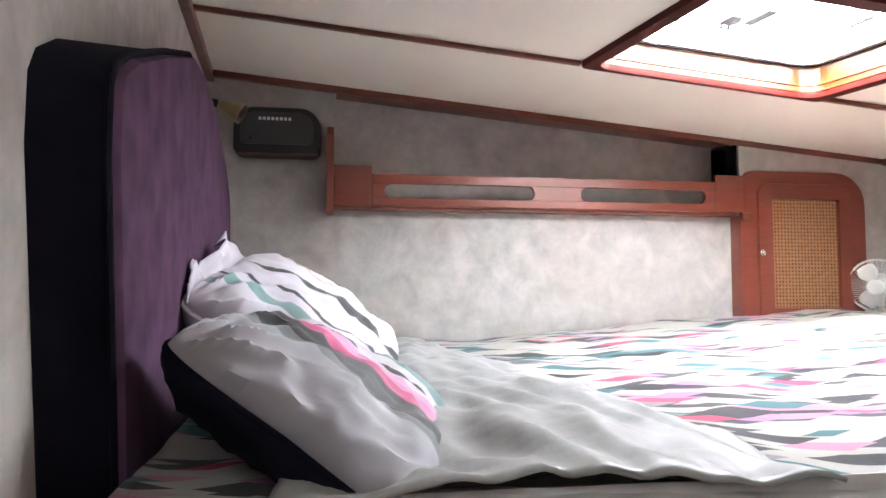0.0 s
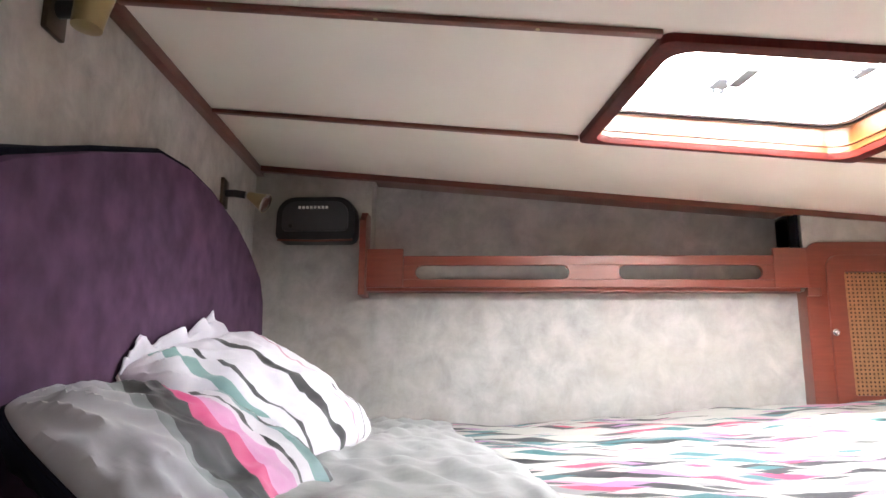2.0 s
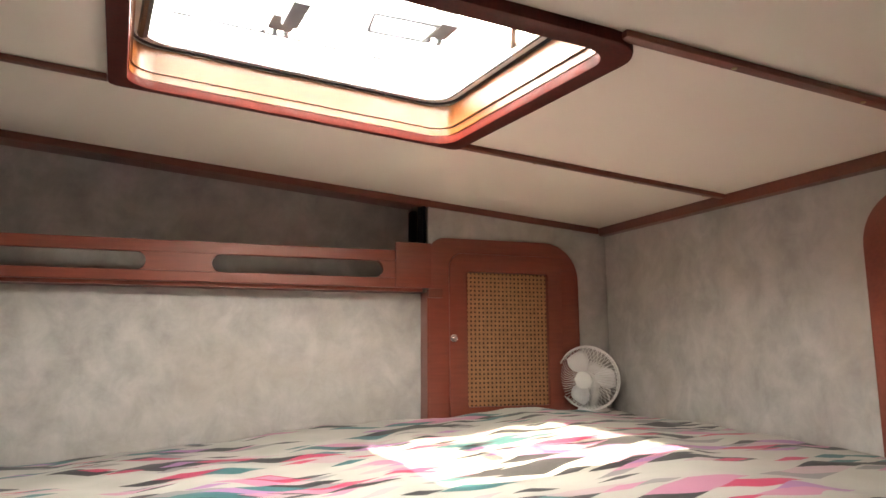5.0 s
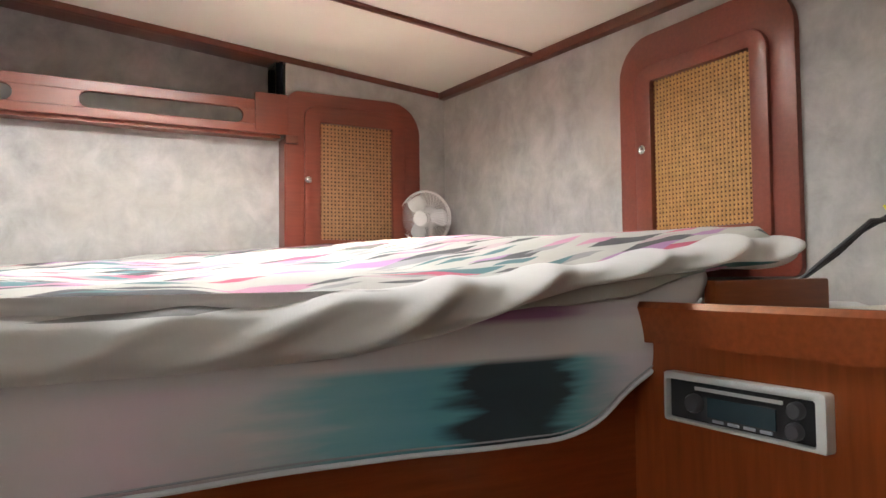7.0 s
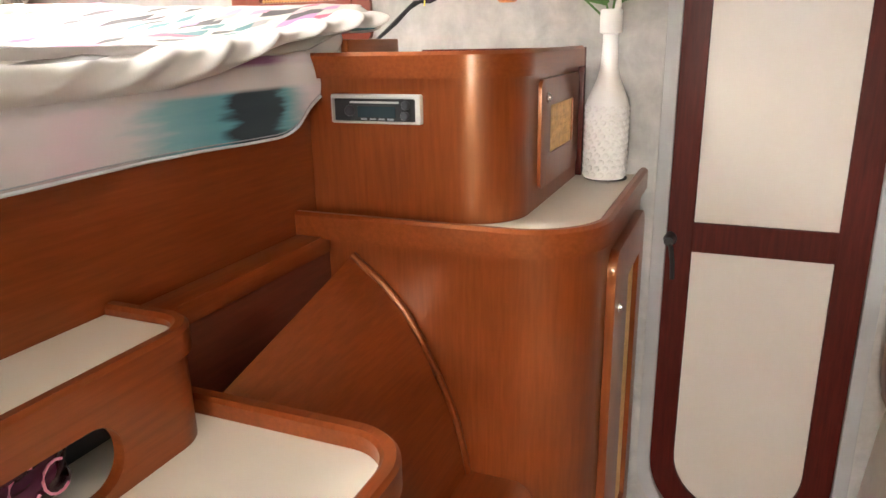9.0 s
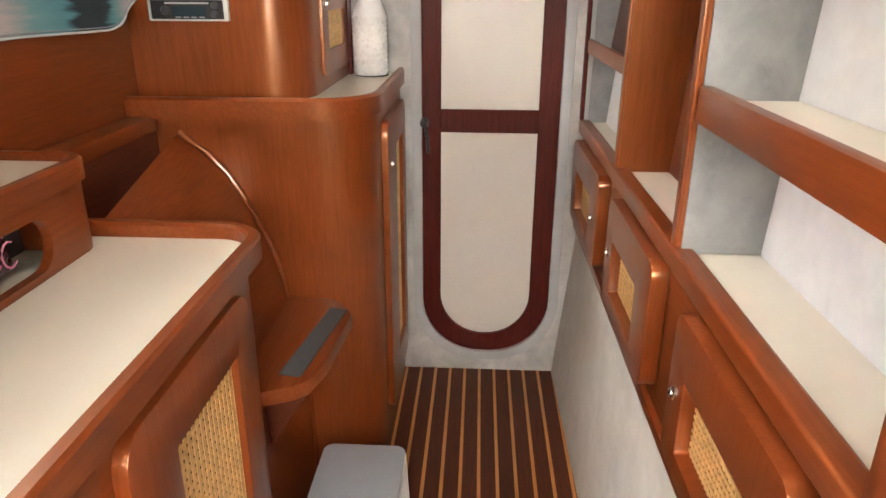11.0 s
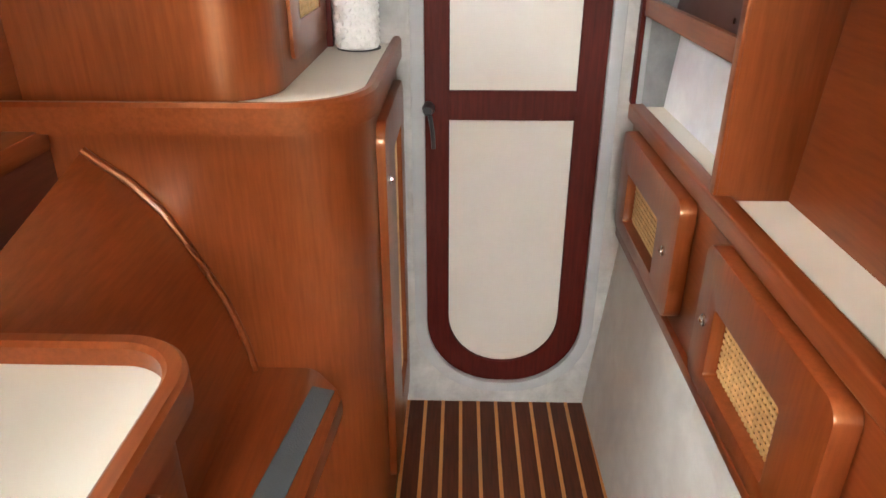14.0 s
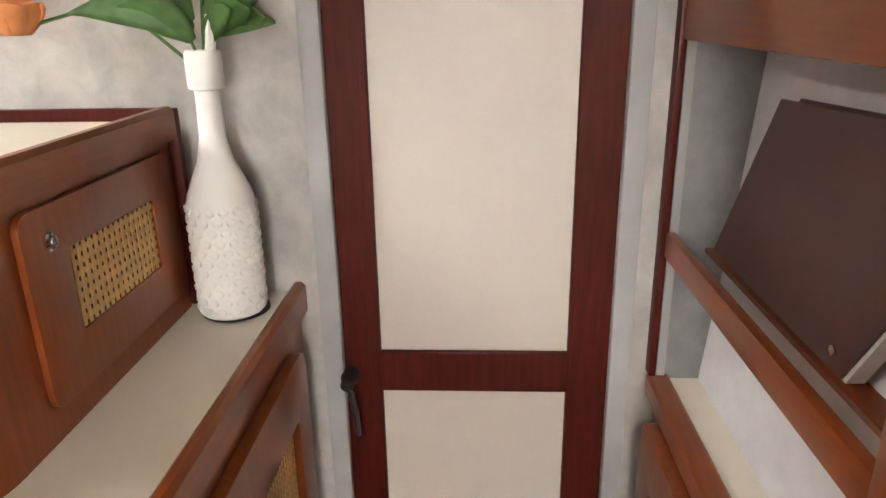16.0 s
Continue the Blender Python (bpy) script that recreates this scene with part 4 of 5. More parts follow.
# dark sheet added inside the box; its colour stands for the shade within
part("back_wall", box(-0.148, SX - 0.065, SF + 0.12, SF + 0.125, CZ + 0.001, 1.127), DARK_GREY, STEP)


BAG = thing("snack_bag", "crumpled dark purple foil bag with pink marks in the step box", "bag")


def bag_at(a, b):
    u, v = 2 * a - 1, 2 * b - 1
    t = max(0.0, (1 - u ** 4) * (1 - v ** 4)) ** 0.5
    q = (0.80 + 0.145 * u, SF + 0.085 - 0.055 * t - 0.010 * noise.noise((u * 4, v * 4, 7)), 1.038 + 0.046 * v + 0.004 * noise.noise((u * 5, v * 5, 2)))
    return (*q, a, b)


sheet_mesh("foil", 30, 20, bag_at, SNACK, BAG, thick=0.002)
for k, (cx, cz, r) in enumerate(((0.862, 1.044, 0.020), (0.90, 1.036, 0.018), (0.80, 1.031, 0.014))):
    part("print_mark", tube([(cx + r * math.cos(t * 0.5), SF + 0.027, cz + r * 1.2 * math.sin(t * 0.5)) for t in range(2, 12)], 0.0018, 6), PINK_INK, BAG, "pink printed squiggle", True)

def pouch_at(a, b):
    u, v = 2 * a - 1, 2 * b - 1
    t = max(0.0, (1 - u ** 4) * (1 - v ** 4)) ** 0.5
    q = (0.690 + 0.075 * u, SF + 0.075 - 0.045 * t - 0.012 * noise.noise((u * 4, v * 4, 3)), 1.029 + 0.038 * v + 0.005 * noise.noise((u * 5, v * 5, 9)))
    return (*q, a, b)


POUCH = thing("plastic_pouch", "crumpled grey-green plastic pouch in the step box", "bag")
sheet_mesh("film", 24, 18, pouch_at, plain("grey_green_film", (0.16, 0.20, 0.17), 0.25, 0.1, vary=0.7, scale=40), POUCH, thick=0.002)

SPK = thing("round_speaker", "dark round loudspeaker in the berth front", "speaker")
part("ring", lathe([(0.078, 0), (0.080, 0.004), (0.074, 0.010), (0.066, 0.008)], 32, look((0.862, FRONT - 0.0005, 1.243), (0.862, FRONT + 1, 1.243))), BLACK, SPK, smooth=True)
part("cone", lathe([(0.065, 0.004), (0.03, 0.0025), (0.022, 0.006), (0.005, 0.010)], 32, look((0.862, FRONT - 0.001, 1.243), (0.862, FRONT + 1, 1.243))), NAVY, SPK, smooth=True)

# ledge, curved riser and corner step
part("ledge", box(SX + 0.012, 1.637, 0.395, FRONT - 0.001, 1.088, 1.128, 0.006), MAHOGANY, None, "red-brown wooden ledge along the berth front", True, "structure", "trim")
RISER = thing("curved_riser", "curved red-brown plywood riser behind the corner step", "panel")
prof = [(0.375, 1.091), (0.345, 1.087), (0.326, 1.070), (0.274, 1.030), (0.226, 0.975), (0.188, 0.908), (0.158, 0.843), (0.134, 0.790), (0.116, 0.736), (0.102, 0.680), (0.092, 0.622)]
bm = bmesh.new()
low = [(u, z - 0.135 * max(0.0, (z - 0.62) / 0.46) ** 1.5) for u, z in prof[1:]]
tail = [(0.075, 0.60), (0.05, 0.30), (0.045, 0.001), (0.38, 0.001)]
ends = [[bm.verts.new((x, u, z)) for u, z in rows + tail] for x, rows in ((1.652, prof[1:]), (1.088, low))]
for k in range(len(ends[0])):
    q = (k + 1) % len(ends[0])
    bm.faces.new((ends[0][k], ends[0][q], ends[1][q], ends[1][k]))
bm.faces.new(ends[0]), bm.faces.new(ends[1])
part("panel", bm, MAHOGANY, RISER, smooth=True)
# darker trim wood instead of mahogany: the ledge's shade painted as colour
part("back_board", box(1.088, 1.652, 0.402, FRONT - 0.001, 0.80, 1.0875), TRIM_WOOD, RISER, "board under the ledge, its shade put into a darker wood colour")
part("bead", tube([(1.634, u - 0.004, v) for u, v in prof[1:]], 0.008), MAHOGANY, RISER, "rounded wooden bead", True)
part("lower_bead", tube([(1.634, u - 0.002, v) for u, v in ((0.075, 0.585), (0.052, 0.30), (0.045, 0.02))], 0.007), MAHOGANY, RISER, smooth=True)
STEPB = thing("corner_step", "red-brown corner step with a dark grey grip strip", "step")
tread = [(1.652, 0.098), (1.652, -0.012), (1.630, -0.045), (1.575, -0.090), (1.545, -0.103), (1.30, -0.085), (1.215, -0.062), (1.190, -0.035), (1.165, 0.02), (1.10, 0.098)]
part("tread", prism(tread, "z", 0.585, 0.622, bevel=0.007), MAHOGANY, STEPB, smooth=True)
part("grip_strip", prism([(1.235, 0.008), (1.225, -0.044), (1.565, -0.086), (1.578, -0.040)], "z", 0.6225, 0.6250), GRIP, STEPB, "dark grey grip strip")
part("bracket", prism([(0.074, 0.583), (-0.07, 0.583), (0.055, 0.40)], "x", 1.28, 1.315), TRIM_WOOD, STEPB)

# ---- corner cabinet with rounded front ----
CAB = thing("corner_cabinet", "varnished red-brown corner cabinet with rounded front and cream top", "cabinet")


def corner_outline(x0, y0, r, x1=2.328, y1=FRONT - 0.001):
    n = 14
    arc = [(x0 + r - r * math.cos(radians(90 * i / n)), y0 + r - r * math.sin(radians(90 * i / n))) for i in range(n + 1)]
    return [(x0, y1)] + arc + [(x1, y0), (x1, y1)]


part("body", prism(corner_outline(1.642, -0.155, 0.145), "z", 0.0, 1.135), MAHOGANY_UP, CAB, smooth=True)
part("top", prism(corner_outline(1.628, -0.150, 0.15), "z", 1.1355, 1.158), LAMINATE, CAB, "cream laminate top")


def cabinet_rim(x0, y0, r, thick, z0, z1, parent, x1=2.326, y1=FRONT - 0.002, chamfer=0.007):
    n = 14
    ring = [((x0, y1), (x0 + thick, y1))]
    for i in range(n + 1):
        t = radians(90 * i / n)
        ring.append(((x0 + r - r * math.cos(t), y0 + r - r * math.sin(t)), (x0 + r - (r - thick) * math.cos(t), y0 + r - (r - thick) * math.sin(t))))
    ring.append(((x1, y0), (x1, y0 + thick)))
    bm = bmesh.new()
    cols = []
    for (ox, oy), (ix, iy) in ring:
        k = chamfer / max(1e-6, math.hypot(ox - ix, oy - iy))
        a, b = (ox + (ix - ox) * k, oy + (iy - oy) * k), (ix + (ox - ix) * k, iy + (oy - iy) * k)
        cols.append([bm.verts.new(q) for q in ((ox, oy, z0), (ox, oy, z1 - chamfer), (*a, z1), (*b, z1), (ix, iy, z1 - chamfer), (ix, iy, z0))])
    for c, d in zip(cols, cols[1:]):
        for k in range(6):
            bm.faces.new((c[k], c[(k + 1) % 6], d[(k + 1) % 6], d[k]))
    bm.faces.new(cols[0]), bm.faces.new(cols[-1])
    return part("rim", bm, MAHOGANY, parent, "rounded wooden rim", True)


cabinet_rim(1.606, -0.170, 0.165, 0.024, 1.124, 1.178, CAB)
locker_door("cabinet_door", "y", -1, -0.1555, 1.815, 2.268, 0.14, 1.085, (2.005, 2.19, 0.26, 0.98), (0.045, 0.045, 0.045, 0.045), "tall red-brown corner cabinet door with a narrow cane panel", (1.860, 0.955), proud=0.021, parent=CAB)

UNIT = thing("stereo_cabinet", "rounded red-brown upper cabinet with a stereo and small cane door", "cabinet")
part("body", prism(corner_outline(1.690, 0.012, 0.115, 2.262), "z", 1.1585, 1.462), MAHOGANY_UP, UNIT, smooth=True)
part("top", prism(corner_outline(1.693, 0.016, 0.111, 2.262), "z", 1.4625, 1.472), LAMINATE, UNIT, "cream laminate top")
cabinet_rim(1.677, -0.001, 0.125, 0.024, 1.444, 1.494, UNIT, x1=2.270)
part("back_fiddle", box(1.80, 2.05, FRONT - 0.04, FRONT - 0.020, 1.4725, 1.52, 0.005), MAHOGANY, UNIT, smooth=True)
part("end_post", box(2.2705, 2.285, -0.002, FRONT - 0.002, 1.1585, 1.490, 0.002), DOOR_WOOD, UNIT, smooth=True)
locker_door("small_locker_door", "y", -1, 0.0115, 1.865, 2.232, 1.200, 1.432, (1.945, 2.165, 1.268, 1.372), (0.02, 0.02, 0.02, 0.02), "small red-brown cane-panelled locker door under the cabinet rim", (1.912, 1.392), proud=0.009, parent=UNIT)

SILVER = plain("silver_plastic", (0.60, 0.62, 0.60), 0.3, 0.35, vary=0.04)
STEREO = thing("car_stereo", "silver car stereo with a dark display set in the cabinet", "stereo")
sx = 1.6895
part("bezel", prism(rounded(0.1950, 0.3960, 1.355, 1.413, 0.004, 4), "x", sx, sx - 0.014, hole=rounded(0.2065, 0.3920, 1.3590, 1.4045, 0.003, 4), bevel=0.003), SILVER, STEREO, smooth=True)
part("face", box(sx - 0.007, sx - 0.0005, 0.2070, 0.3915, 1.3592, 1.4042, 0.002), BLACK, STEREO)
part("display", box(sx - 0.0085, sx - 0.0072, 0.2520, 0.3370, 1.367, 1.389), plain("display_glass", (0.03, 0.05, 0.06), 0.12, vary=0.02, bump=0), STEREO, "dark display")
part("slot", box(sx - 0.0088, sx - 0.0072, 0.2440, 0.3540, 1.395, 1.399), SILVER, STEREO)
for y, z, r in ((0.2280, 1.392, 0.009), (0.2300, 1.371, 0.009), (0.3540, 1.380, 0.011)):
    part("dial", lathe([(r, 0), (r, 0.006), (r * 0.8, 0.009)], 14, look((sx - 0.007, y, z), (sx + 1, y, z))), DARK_GREY, STEREO, "round control knob", True)
for k in range(4):
    part("button", box(sx - 0.0095, sx - 0.0072, 0.2560 + 0.020 * k, 0.2700 + 0.020 * k, 1.362, 1.3655, 0.0008), GREY_PLASTIC, STEREO)

# ---- side shelves and lockers along the passage ----
SF_Y = -0.790
FASCIA = thing("side_locker_unit", "red-brown locker front along the passage with a raised edge", "cabinet")
part("face_board", box(0.42, 2.3195, -0.83, SF_Y - 0.004, 0.640, 0.985, 0.004), MAHOGANY, FASCIA, smooth=True)
part("top_rail", box(0.42, 2.3195, -0.815, SF_Y + 0.014, 0.966, 1.008, 0.007, 3), MAHOGANY, FASCIA, smooth=True)
part("bottom_rail", box(0.42, 2.3195, -0.825, SF_Y + 0.010, 0.622, 0.650, 0.006), MAHOGANY, FASCIA, smooth=True)
part("end_stop", box(0.424, 0.452, SF_Y + 0.0145, SF_Y + 0.030, 0.93, 0.985, 0.004), TRIM_WOOD, FASCIA, smooth=True)
part("carcass", box(-0.6, 2.3195, -0.98, -0.835, 0.60, 0.985), MAHOGANY, FASCIA)
part("shelf_top", box(0.42, 2.3195, -1.0, -0.816, 0.9855, 0.998), LAMINATE, FASCIA, "cream laminate shelf top")
for u0, u1, cane, ku, words in ((0.500, 0.935, (0.600, 0.860), 0.896, "red-brown cane-panelled side locker door with metal knob"),
                                (1.115, 1.570, (1.232, 1.490), 1.525, "wide red-brown side locker door with a cane panel"),
                                (1.735, 2.255, (1.872, 2.165), 1.800, "red-brown cane-panelled side locker door near the cabin door")):
    locker_door("side_locker_door", "y", 1, SF_Y - 0.003, u0, u1, 0.688, 0.957, (*cane, 0.730, 0.862), (0.03, 0.03, 0.03, 0.03), words, (ku, 0.822), proud=0.036, cane_pitch=0.0125, parent=FASCIA)


def divider(x0, x1, mat_label, west_mat=None):
    ob = thing("shelf_divider", mat_label, "divider", "dividers on the side shelf")
    part("board", prism([(-1.07, 0.9985), (SF_Y + 0.004, 0.9985), (SF_Y + 0.004, 1.95), (-1.07, 1.95)], "x", x0, x1), MAHOGANY_UP, ob)
    part("front_edge", box(x0 - 0.003, x1 + 0.003, SF_Y + 0.0045, SF_Y + 0.012, 1.009, 1.95, 0.003), MAHOGANY_UP, ob, smooth=True)
    if west_mat:
        part("cloth_face", box(x0 - 0.004, x0 - 0.0005, -1.06, SF_Y - 0.002, 0.999, 1.94), west_mat, ob, "grey cloth lining, coloured darker for shade")
    return ob


divider(1.645, 1.663, "red-brown wooden divider standing on the side shelf")
divider(1.075, 1.093, "red-brown shelf divider lined with grey cloth", SHADED_LINING)
POST = thing("partition_post", "tall red-brown partition edge at the end of the side shelf", "partition")
part("board", box(0.385, 0.419, -1.05, -0.772, 0.0, 2.0, 0.005), MAHOGANY_UP, POST, smooth=True)
part("shelf_back_bay", prism([(-0.915, 0.9985), (-0.985, 1.95), (-0.997, 1.95), (-0.927, 0.9985)], "x", 1.0935, 1.6445), MAHOGANY, None, "slanting red-brown back board of the shelf bay", False, "structure", "panel")
USH = thing("upper_shelf", "red-brown fronted upper shelf with a cream top", "shelf", "upper shelves along the passage")
part("front", box(0.4195, 1.0705, SF_Y - 0.018, SF_Y + 0.006, 1.232, 1.292, 0.006), MAHOGANY, USH, smooth=True)
part("board", box(0.4195, 1.0705, -1.03, SF_Y - 0.0185, 1.250, 1.268), LAMINATE, USH, "cream laminate board")
RAIL = thing("shelf_rail", "flat red-brown rail across the shelf bay", "rail")
part("bar", box(1.6635, 2.318, SF_Y - 0.012, SF_Y + 0.005, 1.232, 1.276, 0.005), MAHOGANY, RAIL, smooth=True)
part("book_ledge", box(1.6635, 2.3135, -0.890, -0.855, 1.238, 1.246), MAHOGANY, RAIL)
USH2 = thing("upper_shelf", "red-brown fronted top shelf beside the cabin door", "shelf", "upper shelves along the passage")
part("front", box(1.6635, 2.318, SF_Y - 0.016, SF_Y + 0.006, 1.580, 1.640, 0.005), MAHOGANY, USH2, smooth=True)
part("board", box(1.6635, 2.318, -1.06, SF_Y - 0.0165, 1.585, 1.60), MAHOGANY, USH2)
part("hull_lining_bay", prism([(-0.868, 0.9985), (-0.892, 1.25), (-0.916, 1.584), (-0.94, 1.584), (-0.90, 0.9985)], "x", 1.6635, 2.3138), HULL_CLOTH, None, "pale blue-grey lined hull side behind the folder", False, "structure", "wall")
part("hull_lining_near", prism([(-0.931, 0.9985), (-0.945, 1.249), (-1.04, 1.249), (-1.04, 0.9985)], "x", 0.42, 1.0705), HULL_CLOTH, None, "pale blue-grey lined hull side under the upper shelf", False, "structure", "wall")
part("hull_lining_high", prism([(-0.947, 1.2685), (-0.985, 1.95), (-1.06, 1.95), (-1.06, 1.2685)], "x", 0.42, 1.0705), HULL_CLOTH, None, "pale blue-grey lined hull side over the upper shelf", False, "structure", "wall")
part("bay_lining", box(2.314, 2.3295, -1.06, SF_Y - 0.018, 0.999, 1.95), SHADED_LINING, None, "grey cloth lining beside the shelves, coloured darker for shade", False, "structure", "wall")
part("trim_edge", box(2.304, 2.3295, SF_Y - 0.016, SF_Y - 0.0005, 1.0085, 1.95, 0.003), GASKET, None, "pale grey strip beside the narrow post", True, "structure", "trim")
part("trim_post", box(2.302, 2.3295, SF_Y, SF_Y + 0.013, 1.0085, 1.95, 0.003), DOOR_WOOD, None, "narrow red-brown post beside the doorway", True, "structure", "trim")

FOLD = thing("document_folder", "dark brown document folder leaning in the shelf bay", "folder")
quad = [(2.11, 1.515), (2.285, 1.252), (1.87, 1.252), (1.69, 1.530)]
part("cover", prism(quad, "y", -0.862, -0.858), FOLDER, FOLD)
part("back_cover", prism(quad, "y", -0.886, -0.882), FOLDER, FOLD)
part("page_block", prism([(2.10, 1.508), (2.27, 1.256), (1.865, 1.249), (1.695, 1.522)], "y", -0.8818, -0.8622), PAPER, FOLD, "white page edges")
part("ring_stud", lathe([(0.006, 0), (0.006, 0.003)], 10, look((1.89, -0.8578, 1.275), (1.89, -2, 1.275))), CHROME, FOLD)

HUNG = thing("hanging_bag", "pale folded cloth bag on a wooden bracket in the shelf", "bag")


def cloth_at(a, b):
    ang = 2 * math.pi * a
    r = 1.0 + 0.12 * noise.noise((math.cos(ang) * 2, math.sin(ang) * 2, b * 3))
    sq = 1 - abs(2 * b - 1) ** 3
    return 1.36 + 0.10 * math.cos(ang) * r * (0.75 + 0.25 * sq), -0.868 + 0.035 * math.sin(ang) * r * (0.6 + 0.4 * sq), 1.452 + 0.19 * b + 0.012 * noise.noise((math.cos(ang) * 3, math.sin(ang) * 3, b)), a, b


sheet_mesh("cloth", 36, 14, cloth_at, TOWEL, HUNG)
part("bracket", box(1.10, 1.64, -0.945, -0.915, 1.585, 1.61, 0.004), TRIM_WOOD, HUNG, "dark wooden bracket", True)

# ---- things about the cabin ----
def stool():
    ob = thing("step_stool", "white plastic step stool with grey top on the cabin sole", "stool")
    x0, x1, y0, y1, h = 1.195, 1.470, -0.240, -0.035, 0.250
    fl = 0.022
    for sx_, xa in ((-1, x0), (1, x1)):
        bm = bmesh.new()
        outl = rounded(y0 - 0.010, y1 + 0.010, 0.001, h - 0.012, (0.02, 0.02, 0.03, 0.03), 6)
        prism(outl, "x", xa - 0.006 * sx_ - 0.006, xa - 0.006 * sx_ + 0.006, bm=bm)
        for vv in bm.verts:
            k = 1 - vv.co.z / h
            vv.co.x += sx_ * fl * k * k
            vv.co.y += (vv.co.y - (y0 + y1) / 2) * 0.08 * k
        part("end_leg", bm, WHITE_PLASTIC, ob, smooth=True)
        hx = xa + sx_ * 0.002
        part("handle_recess", prism(rounded(-0.198, -0.092, h - 0.085, h - 0.040, 0.010, 5), "x", hx, hx + sx_ * 0.005, hole=rounded(-0.188, -0.102, h - 0.075, h - 0.050, 0.006, 5)), GREY_PLASTIC, ob, "grey handle rim")
        part("handle_slot", prism(rounded(-0.188, -0.102, h - 0.075, h - 0.050, 0.006, 5), "x", hx + sx_ * 0.0035, hx + sx_ * 0.0045), DARK_GREY, ob)
    for yy in (y0, y1):
        s = 1 if yy == y1 else -1
        arch = [(x0, h - 0.012), (x0, 0.16), (x0 + 0.045, 0.205), (x1 - 0.045, 0.205), (x1, 0.16), (x1, h - 0.012)]
        part("side_skirt", prism(arch, "y", yy - 0.005, yy + 0.005), WHITE_PLASTIC, ob)
    bm = prism(rounded(x0 - 0.012, x1 + 0.012, y0 - 0.012, y1 + 0.012, 0.03, 6), "z", h - 0.018, h, bevel=0.007)
    part("top", bm, WHITE_PLASTIC, ob, smooth=True)
    part("pad", prism(rounded(x0 - 0.010, x1 + 0.010, y0 - 0.010, y1 + 0.010, 0.03, 6), "z", h + 0.0003, h + 0.007, bevel=0.004), GREY_PLASTIC, ob, "grey non-slip pad", True)
    return ob


stool()


def bottle_vase(x, y, z):
    ob = thing("bottle_vase", "white bottle-shaped vase with a dimpled body on the cabinet top", "vase")
    prof = [(0.0, 0.0), (0.046, 0.0), (0.053, 0.008), (0.054, 0.06), (0.054, 0.185), (0.050, 0.205), (0.040, 0.228), (0.028, 0.255), (0.0205, 0.29), (0.0185, 0.34), (0.0185, 0.362),
            (0.026, 0.365), (0.027, 0.372), (0.027, 0.415), (0.0245, 0.42)]
    part("body", lathe(prof[1:], 32, pose(x, y, z)), PORCELAIN, ob, smooth=True)
    bm = bmesh.new()
    for k in range(11):
        for i in range(16):
            t = 2 * math.pi * (i + 0.5 * (k % 2)) / 16
            c = Matrix.Translation((x + 0.0535 * math.cos(t), y + 0.0535 * math.sin(t), z + 0.018 + 0.0165 * k)) @ pose(0, 0, 0, 0, 0, math.degrees(t)) @ Matrix.Diagonal((0.0042, 0.0088, 0.0078, 1))
            bmesh.ops.create_icosphere(bm, subdivisions=1, radius=1.0, matrix=c)
    tagged(part("relief", bm, PORCELAIN, ob, "raised dimples", True), kind="stuff")
    part("base_ring", lathe([(0.050, 0), (0.055, 0.001), (0.055, 0.004)], 24, pose(x + 0.004, y - 0.003, z + 0.0002)), BLACK, ob)
    return ob


VX, VY, VZ = 2.245, -0.068, 1.1585
bottle_vase(VX, VY, VZ)
BOUQ = thing("artificial_flowers", "orange flowers with green leaves standing in the bottle vase", "flowers")
rng = random.Random(4)


def leaf(parent, start, way, length, width):
    way = Vector(way).normalized()
    side = way.cross(Vector((1, 0, rng.uniform(-0.7, 0.7)))).normalized()
    up = side.cross(way)
    bm = bmesh.new()
    rows = []
    for i in range(8):
        f = i / 7
        c = Vector(start) + way * length * f - Vector((0, 0, 1)) * length * 0.42 * f * f
        w = width * math.sin(math.pi * min(0.98, 0.06 + 0.93 * f)) ** 0.8
        rows.append([bm.verts.new(c + side * w * s + up * 0.18 * w * abs(s)) for s in (-1, -0.5, 0, 0.5, 1)])
    for a, b in zip(rows, rows[1:]):
        for k in range(4):
            bm.faces.new((a[k], a[k + 1], b[k + 1], b[k]))
    ob = part("leaf", bm, LEAF, parent, smooth=True)
    ob.modifiers.new("thickness", "SOLIDIFY").thickness = 0.0012
    return ob


NECK = Vector((VX, VY, VZ + 0.415))
part("stem", tube([NECK - Vector((0, 0, 0.06)), NECK + Vector((-0.008, -0.018, 0.02)), NECK + Vector((-0.01, -0.022, 0.055))], 0.008), WHITE_PLASTIC, BOUQ, "pale cut stem", True)
for k in range(26):
    side = rng.choice((-1, 1)) if k > 5 else 1
    start = NECK + Vector((rng.uniform(-0.012, 0.004), 0.012 * side, 0.015 + 0.035 * rng.random()))
    d = (rng.uniform(-0.35, 0.12), side * rng.uniform(0.35, 1.0), rng.uniform(0.55, 1.1))
    leaf(BOUQ, start, d, rng.uniform(0.11, 0.19) if side > 0 else rng.uniform(0.08, 0.13), rng.uniform(0.018, 0.030))


